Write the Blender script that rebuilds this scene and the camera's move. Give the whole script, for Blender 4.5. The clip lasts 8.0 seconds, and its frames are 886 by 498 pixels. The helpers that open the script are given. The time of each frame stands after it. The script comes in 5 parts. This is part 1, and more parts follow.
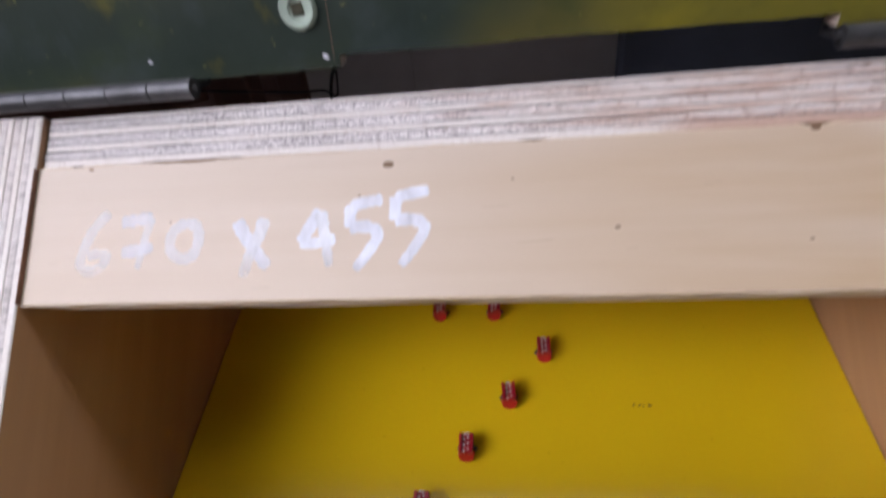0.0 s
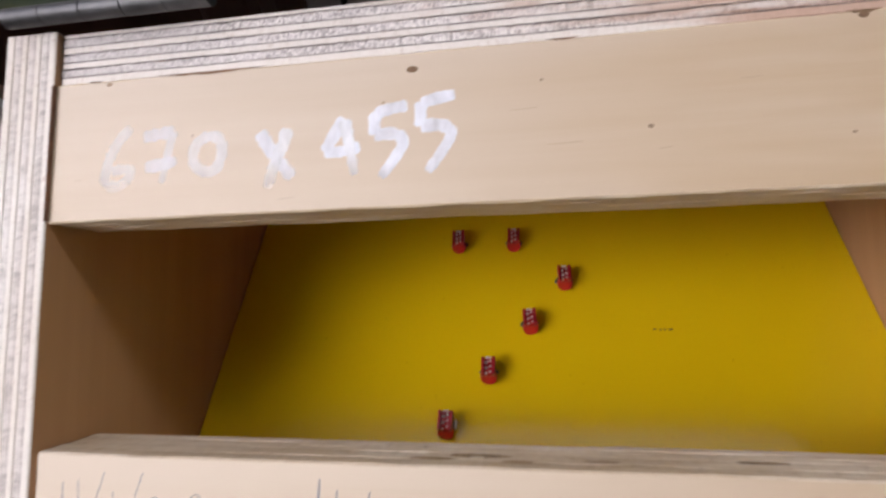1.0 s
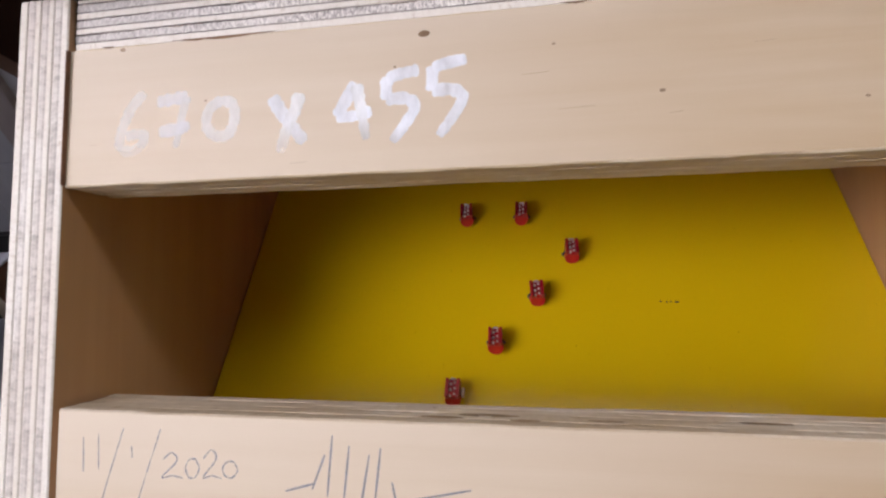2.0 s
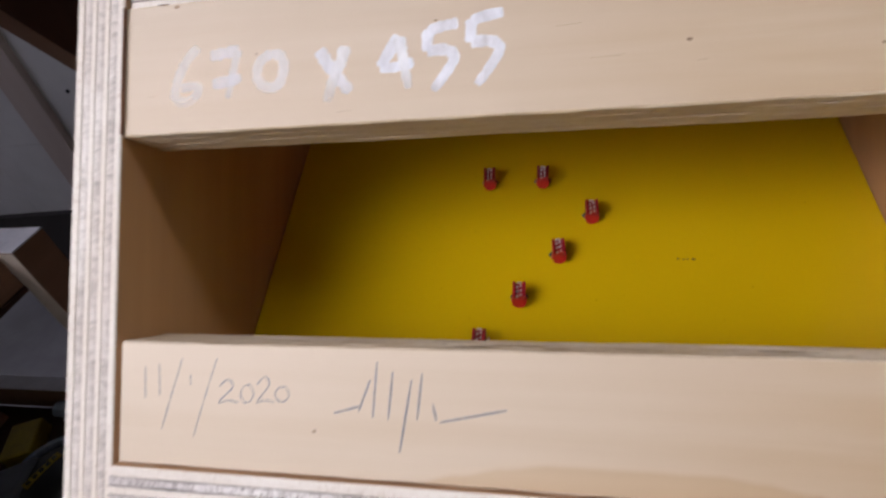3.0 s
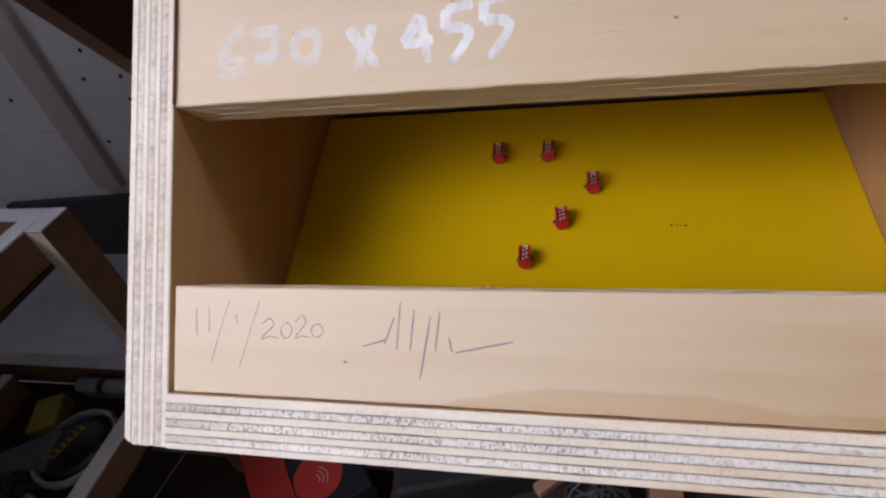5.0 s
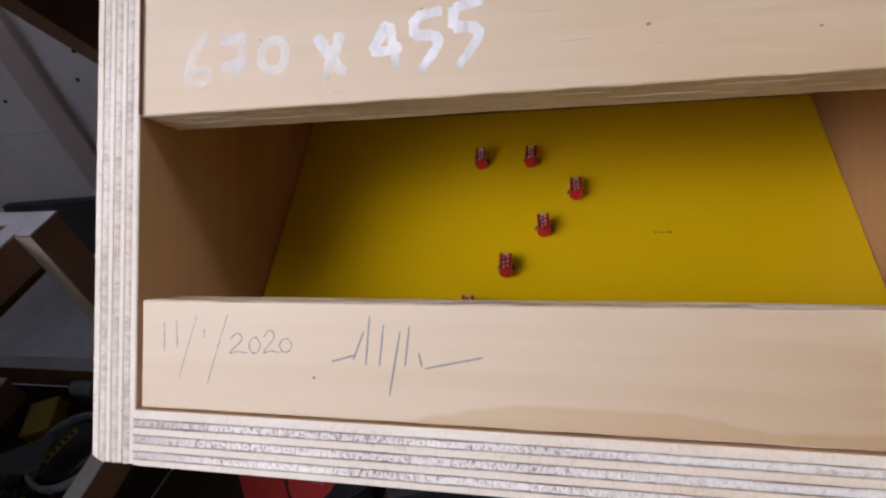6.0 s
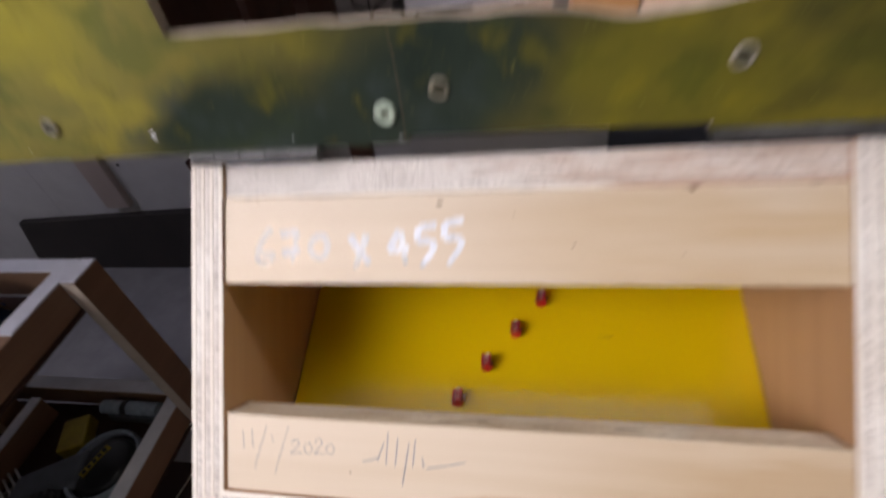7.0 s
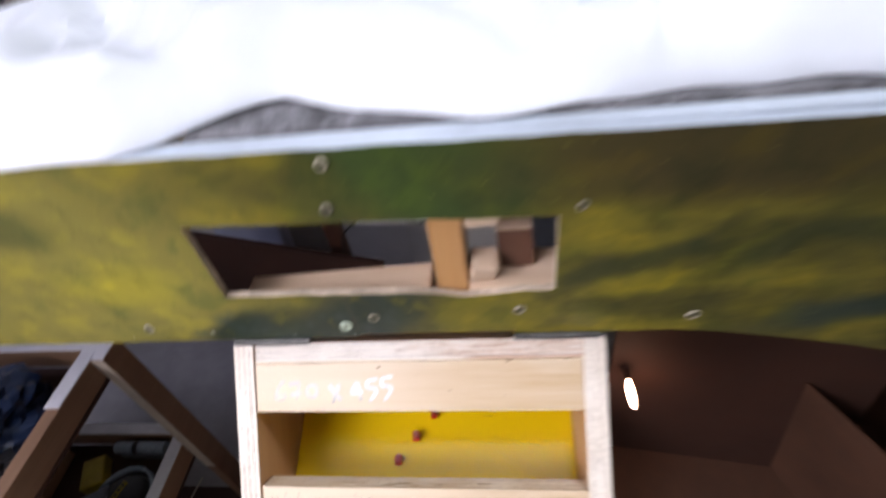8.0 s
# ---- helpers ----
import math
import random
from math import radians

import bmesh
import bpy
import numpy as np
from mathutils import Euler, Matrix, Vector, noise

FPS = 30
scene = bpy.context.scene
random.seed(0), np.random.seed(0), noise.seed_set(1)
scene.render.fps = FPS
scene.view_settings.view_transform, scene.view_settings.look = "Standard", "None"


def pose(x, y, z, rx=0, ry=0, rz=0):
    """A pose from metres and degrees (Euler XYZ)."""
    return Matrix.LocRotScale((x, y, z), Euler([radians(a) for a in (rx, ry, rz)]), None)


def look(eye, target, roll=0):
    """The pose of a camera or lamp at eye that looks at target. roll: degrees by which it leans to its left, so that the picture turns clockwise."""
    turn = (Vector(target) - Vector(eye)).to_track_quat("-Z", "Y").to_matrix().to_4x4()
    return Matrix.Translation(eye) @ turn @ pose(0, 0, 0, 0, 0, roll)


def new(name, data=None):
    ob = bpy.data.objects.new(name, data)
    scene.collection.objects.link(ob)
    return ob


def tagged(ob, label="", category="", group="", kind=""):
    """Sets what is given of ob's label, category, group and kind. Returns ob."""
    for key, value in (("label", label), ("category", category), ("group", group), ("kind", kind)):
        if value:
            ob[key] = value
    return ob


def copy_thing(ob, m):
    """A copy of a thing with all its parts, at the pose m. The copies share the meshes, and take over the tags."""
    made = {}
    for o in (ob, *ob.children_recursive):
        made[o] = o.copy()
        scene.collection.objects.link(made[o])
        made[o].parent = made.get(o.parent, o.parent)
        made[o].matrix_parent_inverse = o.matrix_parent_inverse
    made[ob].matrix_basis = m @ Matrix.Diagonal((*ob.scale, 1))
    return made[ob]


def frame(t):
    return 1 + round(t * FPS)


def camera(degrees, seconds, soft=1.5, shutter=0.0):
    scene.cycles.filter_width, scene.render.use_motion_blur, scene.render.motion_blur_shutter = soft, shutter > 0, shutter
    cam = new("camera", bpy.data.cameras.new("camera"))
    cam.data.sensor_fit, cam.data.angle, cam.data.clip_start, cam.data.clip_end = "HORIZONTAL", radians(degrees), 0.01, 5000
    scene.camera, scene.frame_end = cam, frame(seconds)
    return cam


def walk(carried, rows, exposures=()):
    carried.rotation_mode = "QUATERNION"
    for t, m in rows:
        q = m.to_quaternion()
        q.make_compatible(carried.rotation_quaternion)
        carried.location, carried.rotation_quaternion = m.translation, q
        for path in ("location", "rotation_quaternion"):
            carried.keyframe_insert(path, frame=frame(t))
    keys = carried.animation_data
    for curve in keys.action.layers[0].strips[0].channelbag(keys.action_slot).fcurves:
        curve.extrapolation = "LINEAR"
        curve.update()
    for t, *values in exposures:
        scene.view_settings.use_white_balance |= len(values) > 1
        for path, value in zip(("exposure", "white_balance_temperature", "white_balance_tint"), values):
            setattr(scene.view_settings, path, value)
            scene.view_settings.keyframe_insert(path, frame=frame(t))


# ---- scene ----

cam = camera(83.0, 8.0, soft=2.3, shutter=0.8)
PATH = [
    (0.0, (-0.0004, -0.0601, 0.9186), (-0.1338, 0.7656, 0.3705), -6.89),
    (0.5, (-0.0026, -0.0625, 0.9074), (-0.1463, 0.7317, 0.3171), -8.20),
    (1.0, (-0.0059, -0.0680, 0.9065), (-0.1589, 0.7118, 0.2996), -8.67),
    (1.2, (-0.0096, -0.0711, 0.9056), (-0.1626, 0.7041, 0.2932), -8.64),
    (2.3, (-0.0066, -0.0741, 0.9036), (-0.1757, 0.6794, 0.2686), -9.19),
    (2.5, (-0.0070, -0.0765, 0.9055), (-0.1791, 0.6743, 0.2680), -9.38),
    (3.0, (-0.0142, -0.0898, 0.9010), (-0.1911, 0.6522, 0.2543), -9.40),
    (3.5, (-0.0208, -0.1019, 0.9017), (-0.2048, 0.6301, 0.2458), -9.53),
    (4.0, (-0.0246, -0.1092, 0.9049), (-0.2125, 0.6200, 0.2468), -9.66),
    (4.5, (-0.0188, -0.1137, 0.9049), (-0.2109, 0.6131, 0.2456), -9.89),
    (4.7, (-0.0160, -0.1139, 0.9053), (-0.2057, 0.6149, 0.2475), -9.80),
    (5.8, (-0.0076, -0.1070, 0.9058), (-0.1979, 0.6192, 0.2451), -10.14),
    (6.0, (-0.0047, -0.1059, 0.9054), (-0.1949, 0.6198, 0.2441), -10.23),
    (6.2, (-0.0041, -0.1095, 0.9132), (-0.1940, 0.6141, 0.2496), -10.22),
    (6.5, (-0.0026, -0.1119, 0.9425), (-0.1959, 0.6079, 0.2757), -10.57),
    (6.8, (0.0010, -0.1121, 0.9712), (-0.1943, 0.5989, 0.2956), -10.42),
    (7.0, (0.0112, -0.1126, 1.0031), (-0.1753, 0.6011, 0.3279), -10.45),
    (7.3, (0.0197, -0.1274, 1.0713), (-0.1529, 0.5729, 0.3787), -9.99),
    (7.5, (0.0303, -0.1327, 1.1062), (-0.1359, 0.5693, 0.4134), -9.80),
    (7.6, (0.0373, -0.1325, 1.1274), (-0.1266, 0.5657, 0.4305), -10.13),
    (7.8, (0.0544, -0.1469, 1.1707), (-0.0978, 0.5562, 0.476), -9.52),
    (8.0, (0.0777, -0.158, 1.2175), (-0.0485, 0.5496, 0.5222), -9.73),
]
walk(cam, [(t, look(eye, target, roll)) for t, eye, target, roll in PATH],
     [(0.0, -0.2, 6000, 13), (0.5, -0.08, 6350, 11), (1.0, -0.16, 6500, 10), (2.5, -0.25, 6500, 10), (3.5, -0.35, 6500, 10), (4.5, -0.36, 6500, 10),
      (6.0, -0.33, 6500, 10), (6.5, -0.26, 6620, 10), (7.0, -0.08, 6700, 10), (7.5, -0.06, 6600, 10), (8.0, 0.38, 6500, 10)])

# ---- light ----
world = bpy.data.worlds.new("world")
world.use_nodes = True
world.node_tree.nodes["Background"].inputs[0].default_value = (0.5, 0.55, 0.65, 1)
world.node_tree.nodes["Background"].inputs[1].default_value = 0.03
scene.world = world
scene.view_settings.exposure = 0.0


def area_lamp(name, place, target, width, depth, watts, colour, spread=180):
    data = bpy.data.lights.new(name, "AREA")
    data.shape, data.size, data.size_y, data.energy, data.color = "RECTANGLE", width, depth, watts, colour
    data.spread = radians(spread)
    lamp = new(name, data)
    lamp.matrix_world = look(place, target)
    return lamp


area_lamp("workshop_light", (-0.72, -0.60, 1.47), (-0.09, 0.02, 0.81), 0.78, 0.66, 2.4, (0.98, 0.935, 1.0), 60)
# Unseen fill light, added to lift the yellow panel below the top rail.
area_lamp("front_fill_light", (-0.35, -1.75, 1.62), (0.0, 0.05, 0.82), 1.2, 0.25, 0.55, (0.98, 0.94, 1.0), 90)
area_lamp("ceiling_lamp", (0.72, 0.22, 2.37), (0.3, 0.15, 0.9), 0.3, 0.3, 10, (0.94, 0.97, 1.0))
# Unseen bluish fill, added to brighten the tool stand and the wall near it.
area_lamp("side_fill_light", (-1.7, -0.25, 2.3), (-0.95, 0.3, 0.4), 0.9, 0.3, 3.4, (0.7, 0.71, 1.0), 120)
# Unseen uplight, added to brighten the ceiling for bounce and reflections.
area_lamp("ceiling_uplight", (0.25, -0.2, 2.0), (0.25, -0.1999, 2.42), 1.5, 0.12, 9, (1.0, 0.97, 0.94))


# ---- materials ----
def nodes_of(name):
    mat = bpy.data.materials.new(name)
    mat.use_nodes = True
    tree = mat.node_tree
    return mat, tree, tree.nodes["Principled BSDF"]


def link(tree, a, out, b, inp):
    tree.links.new(a.outputs[out], b.inputs[inp])


def coords(tree, scale=(1, 1, 1), turn=(0, 0, 0), shift=(0, 0, 0)):
    at = tree.nodes.new("ShaderNodeTexCoord")
    m = tree.nodes.new("ShaderNodeMapping")
    m.inputs["Scale"].default_value, m.inputs["Rotation"].default_value, m.inputs["Location"].default_value = scale, turn, shift
    link(tree, at, "Object", m, "Vector")
    return m


def noise_node(tree, vec, scale, detail=5, rough=0.55, distort=0.0):
    n = tree.nodes.new("ShaderNodeTexNoise")
    n.inputs["Scale"].default_value, n.inputs["Detail"].default_value = scale, detail
    n.inputs["Roughness"].default_value, n.inputs["Distortion"].default_value = rough, distort
    link(tree, vec, "Vector", n, "Vector")
    return n


def ramp(tree, src, out, stops):
    r = tree.nodes.new("ShaderNodeValToRGB")
    while len(r.color_ramp.elements) < len(stops):
        r.color_ramp.elements.new(0.5)
    for el, (pos, col) in zip(r.color_ramp.elements, stops):
        el.position, el.color = pos, (*col, 1)
    link(tree, src, out, r, "Fac")
    return r


def mix(tree, a, b, fac, mode="MIX"):
    """Mixes colours; a, b: sockets or colours; fac: a socket or a number."""
    m = tree.nodes.new("ShaderNodeMix")
    m.data_type, m.blend_type = "RGBA", mode
    for sock, val in ((m.inputs[6], a), (m.inputs[7], b), (m.inputs[0], fac)):
        if isinstance(val, bpy.types.NodeSocket):
            tree.links.new(val, sock)
        elif isinstance(val, (int, float)):
            sock.default_value = val
        else:
            sock.default_value = (*val, 1)
    return m.outputs[2]


def bump(tree, bsdf, src, strength, dist):
    b = tree.nodes.new("ShaderNodeBump")
    b.inputs["Strength"].default_value, b.inputs["Distance"].default_value = strength, dist
    tree.links.new(src, b.inputs["Height"])
    link(tree, b, "Normal", bsdf, "Normal")


def plain(name, colour, rough=0.5, metal=0.0, vary=0.12, scale=40.0, relief=0.0, coat=0.0):
    """A surface of one colour with grime at two scales."""
    mat, tree, bsdf = nodes_of(name)
    vec = coords(tree)
    big, fine = noise_node(tree, vec, scale * 0.15, 4), noise_node(tree, vec, scale, 6, 0.65)
    dark = tuple(c * (1 - vary * 1.6) for c in colour)
    light = tuple(min(1, c * (1 + vary)) for c in colour)
    one = ramp(tree, big, "Fac", [(0.3, dark), (0.7, light)])
    two = ramp(tree, fine, "Fac", [(0.3, (1 - vary,) * 3), (0.7, (1, 1, 1))])
    tree.links.new(mix(tree, one.outputs[0], two.outputs[0], 1.0, "MULTIPLY"), bsdf.inputs["Base Color"])
    r = tree.nodes.new("ShaderNodeMapRange")
    r.inputs["To Min"].default_value, r.inputs["To Max"].default_value = max(0.02, rough - 0.1), min(1, rough + 0.12)
    link(tree, fine, "Fac", r, "Value")
    link(tree, r, "Result", bsdf, "Roughness")
    bsdf.inputs["Metallic"].default_value = metal
    bsdf.inputs["Coat Weight"].default_value = coat
    if relief:
        bump(tree, bsdf, fine.outputs["Fac"], 0.6, relief)
    return mat


def timber(name, pale, dark, along=0, scale=1.0, rough=0.55, relief=0.0002, figure=0.5, specks=0.0):
    """Wood with grain along one of its own axes."""
    mat, tree, bsdf = nodes_of(name)
    s = [90 * scale] * 3
    s[along] = 3.2 * scale
    vec = coords(tree, s)
    broad = [9 * scale] * 3
    broad[along] = 1.6 * scale
    vec2 = coords(tree, broad, shift=(3.1, 1.7, 0.4))
    fine, wide = noise_node(tree, vec, 1.0, 7, 0.65), noise_node(tree, vec2, 1.0, 4, 0.5, 0.8)
    mid = tuple((a + b) / 2 for a, b in zip(pale, dark))
    one = ramp(tree, wide, "Fac", [(0.32, mid), (0.55, pale), (0.78, tuple(p * 0.93 for p in pale))])
    two = ramp(tree, fine, "Fac", [(0.25, tuple(d / p for d, p in zip(dark, pale))), (0.62, (1, 1, 1))])
    col = mix(tree, one.outputs[0], two.outputs[0], figure, "MULTIPLY")
    if specks:
        spots = noise_node(tree, coords(tree, (60, 60, 60)), 1.0, 3, 0.5)
        mask = ramp(tree, spots, "Fac", [(0.7, (0, 0, 0)), (0.78, (1, 1, 1))])
        m = tree.nodes.new("ShaderNodeMath")
        m.operation, m.inputs[1].default_value = "MULTIPLY", specks
        link(tree, mask, "Color", m, 0)
        col = mix(tree, col, tuple(d * 0.55 for d in dark), m.outputs[0])
    tree.links.new(col, bsdf.inputs["Base Color"])
    bsdf.inputs["Roughness"].default_value = rough
    if relief:
        bump(tree, bsdf, fine.outputs["Fac"], 0.5, relief)
    return mat


def ply_end(name, low, mid, high, along, split=(0.4, 0.5, 0.62), stain=(0.93, 0.9, 0.87), ends=None, size=900, relief=0.0005, calm=None):
    """Sawn edge of one ply: torn fibres with pale flecks and grey pores, stained in places."""
    mat, tree, bsdf = nodes_of(name)
    s = [size * 0.5] * 3
    s[along] = size
    fine = noise_node(tree, coords(tree, s), 1.0, 4, 0.6, 0.4)
    s2 = [70] * 3
    s2[along] = 16
    wide = noise_node(tree, coords(tree, s2, shift=(1.3, 5.1, 2.2)), 1.0, 4, 0.6)
    patchy = noise_node(tree, coords(tree, [v * 2.5 for v in s2], shift=(7.7, 2.1, 0.2)), 1.0, 3, 0.55)
    sway = tree.nodes.new("ShaderNodeMath")
    sway.operation = "MULTIPLY_ADD"
    link(tree, patchy, "Fac", sway, 0)
    sway.inputs[1].default_value = 0.34
    link(tree, fine, "Fac", sway, 2)
    one = ramp(tree, sway, 0, [(split[0] + 0.17, low), (split[1] + 0.17, mid), (split[2] + 0.17, high)])
    if ends:
        at = tree.nodes.new("ShaderNodeTexCoord")
        sep = tree.nodes.new("ShaderNodeSeparateXYZ")
        link(tree, at, "Object", sep, "Vector")
        g = tree.nodes.new("ShaderNodeMapRange")
        for key, val in (("From Min", ends[0]), ("From Max", ends[1]), ("To Min", 0.3), ("To Max", -0.1)):
            g.inputs[key].default_value = val
        link(tree, sep, "X", g, "Value")
        m = tree.nodes.new("ShaderNodeMath")
        link(tree, wide, "Fac", m, 0)
        link(tree, g, "Result", m, 1)
        wide = m
    two = ramp(tree, wide, 0, [(0.4, stain), (0.5, tuple((1 + 2 * c) / 3 for c in stain)), (0.6, (1, 1, 1))])
    tone = one.outputs[0]
    if calm:
        at = tree.nodes.new("ShaderNodeTexCoord")
        sep = tree.nodes.new("ShaderNodeSeparateXYZ")
        link(tree, at, "Object", sep, "Vector")
        g = tree.nodes.new("ShaderNodeMapRange")
        g.interpolation_type = "SMOOTHSTEP"
        for key, val in (("From Min", calm[0]), ("From Max", calm[1]), ("To Min", 0.45), ("To Max", 1.0)):
            g.inputs[key].default_value = val
        link(tree, sep, "X", g, "Value")
        tone = mix(tree, calm[2], tone, g.outputs["Result"])
    tree.links.new(mix(tree, tone, two.outputs[0], 0.85, "MULTIPLY"), bsdf.inputs["Base Color"])
    bsdf.inputs["Roughness"].default_value = 0.7
    bump(tree, bsdf, fine.outputs["Fac"], 0.7, relief)
    return mat


def heart_band(mat, x0, x1, base, most, shape, tint):
    """Darker heartwood along the lower edge of a face; shape: (share of the length, share of the height)."""
    tree, bsdf = mat.node_tree, mat.node_tree.nodes["Principled BSDF"]
    was = bsdf.inputs["Base Color"].links[0].from_socket
    at = tree.nodes.new("ShaderNodeTexCoord")
    sep = tree.nodes.new("ShaderNodeSeparateXYZ")
    link(tree, at, "Object", sep, "Vector")
    r = tree.nodes.new("ShaderNodeMapRange")
    r.inputs["From Min"].default_value, r.inputs["From Max"].default_value = x0, x1
    link(tree, sep, "X", r, "Value")
    line = ramp(tree, r, "Result", [(p, (h, h, h)) for p, h in shape])
    line.color_ramp.interpolation = "EASE"
    wav = noise_node(tree, coords(tree, (110, 1, 1), shift=(4, 0, 0)), 1.0, 3)
    w = tree.nodes.new("ShaderNodeMath")
    w.operation = "MULTIPLY_ADD"
    link(tree, wav, "Fac", w, 0)
    w.inputs[1].default_value, w.inputs[2].default_value = 0.0008, base - 0.0004
    h = tree.nodes.new("ShaderNodeMath")
    h.operation = "MULTIPLY_ADD"
    link(tree, line, "Color", h, 0)
    h.inputs[1].default_value = most
    link(tree, w, "Value", h, 2)
    d = tree.nodes.new("ShaderNodeMath")
    d.operation = "SUBTRACT"
    link(tree, h, "Value", d, 0)
    link(tree, sep, "Z", d, 1)
    k = tree.nodes.new("ShaderNodeMapRange")
    k.inputs["From Min"].default_value, k.inputs["From Max"].default_value = 0.0, 0.0015
    link(tree, d, "Value", k, "Value")
    tree.links.new(mix(tree, was, mix(tree, was, tint, 1.0, "MULTIPLY"), k.outputs["Result"]), bsdf.inputs["Base Color"])
    return mat


def scuffed(mat, x0, x1, most, stops, base):
    """Sawn edge rubbed over from one place on by smears that hide the plies, above a base height."""
    tree, bsdf = mat.node_tree, mat.node_tree.nodes["Principled BSDF"]
    was = bsdf.inputs["Base Color"].links[0].from_socket
    at = tree.nodes.new("ShaderNodeTexCoord")
    sep = tree.nodes.new("ShaderNodeSeparateXYZ")
    link(tree, at, "Object", sep, "Vector")
    along = tree.nodes.new("ShaderNodeMapRange")
    along.interpolation_type = "SMOOTHSTEP"
    along.inputs["From Min"].default_value, along.inputs["From Max"].default_value = x0, x1
    along.inputs["To Max"].default_value = most
    link(tree, sep, "X", along, "Value")
    above = tree.nodes.new("ShaderNodeMapRange")
    above.inputs["From Min"].default_value, above.inputs["From Max"].default_value = base, base + 0.002
    link(tree, sep, "Z", above, "Value")
    m = tree.nodes.new("ShaderNodeMath")
    m.operation = "MULTIPLY"
    link(tree, along, "Result", m, 0)
    link(tree, above, "Result", m, 1)
    smear = noise_node(tree, coords(tree, (26, 60, 460), shift=(0.4, 0, 1.9)), 1.0, 6, 0.68, 0.35)
    col = ramp(tree, smear, "Fac", stops)
    grit = ramp(tree, noise_node(tree, coords(tree, (420, 420, 520)), 1.0, 4, 0.6), "Fac", [(0.34, (0.6, 0.5, 0.44)), (0.46, (1, 1, 1))])
    tone = mix(tree, col.outputs[0], grit.outputs[0], 0.7, "MULTIPLY")
    tree.links.new(mix(tree, was, tone, m.outputs[0]), bsdf.inputs["Base Color"])
    return mat


def browner_end(mat, x0, x1, tint):
    """Browner wood towards one end of a board, in drifting clouds; light's fall-off painted in."""
    tree, bsdf = mat.node_tree, mat.node_tree.nodes["Principled BSDF"]
    was = bsdf.inputs["Base Color"].links[0].from_socket
    at = tree.nodes.new("ShaderNodeTexCoord")
    sep = tree.nodes.new("ShaderNodeSeparateXYZ")
    link(tree, at, "Object", sep, "Vector")
    r = tree.nodes.new("ShaderNodeMapRange")
    r.interpolation_type = "SMOOTHSTEP"
    r.inputs["From Min"].default_value, r.inputs["From Max"].default_value = x0, x1
    link(tree, sep, "X", r, "Value")
    cloud = noise_node(tree, coords(tree, (8, 30, 75), shift=(0.7, 0, 2.3)), 1.0, 3, 0.55, 0.4)
    c = ramp(tree, cloud, "Fac", [(0.3, (0.35, 0.35, 0.35)), (0.6, (1, 1, 1))])
    m = tree.nodes.new("ShaderNodeMath")
    m.operation = "MULTIPLY"
    link(tree, r, "Result", m, 0)
    link(tree, c, "Color", m, 1)
    tree.links.new(mix(tree, was, mix(tree, was, tint, 1.0, "MULTIPLY"), m.outputs[0]), bsdf.inputs["Base Color"])
    return mat


def yellow_paint():
    mat, tree, bsdf = nodes_of("yellow_gloss_laminate")
    vec = coords(tree)
    big, dust = noise_node(tree, vec, 9, 3), noise_node(tree, vec, 420, 3, 0.6)
    base = ramp(tree, big, "Fac", [(0.3, (0.62, 0.415, 0.003)), (0.7, (0.67, 0.455, 0.004))])
    specks = ramp(tree, dust, "Fac", [(0.22, (0.55, 0.5, 0.4)), (0.3, (1, 1, 1))])
    tree.links.new(mix(tree, base.outputs[0], specks.outputs[0], 0.5, "MULTIPLY"), bsdf.inputs["Base Color"])
    smear = noise_node(tree, coords(tree, (20, 60, 60)), 1.0, 4)
    r = tree.nodes.new("ShaderNodeMapRange")
    r.inputs["To Min"].default_value, r.inputs["To Max"].default_value = 0.1, 0.2
    link(tree, smear, "Fac", r, "Value")
    link(tree, r, "Result", bsdf, "Roughness")
    return mat


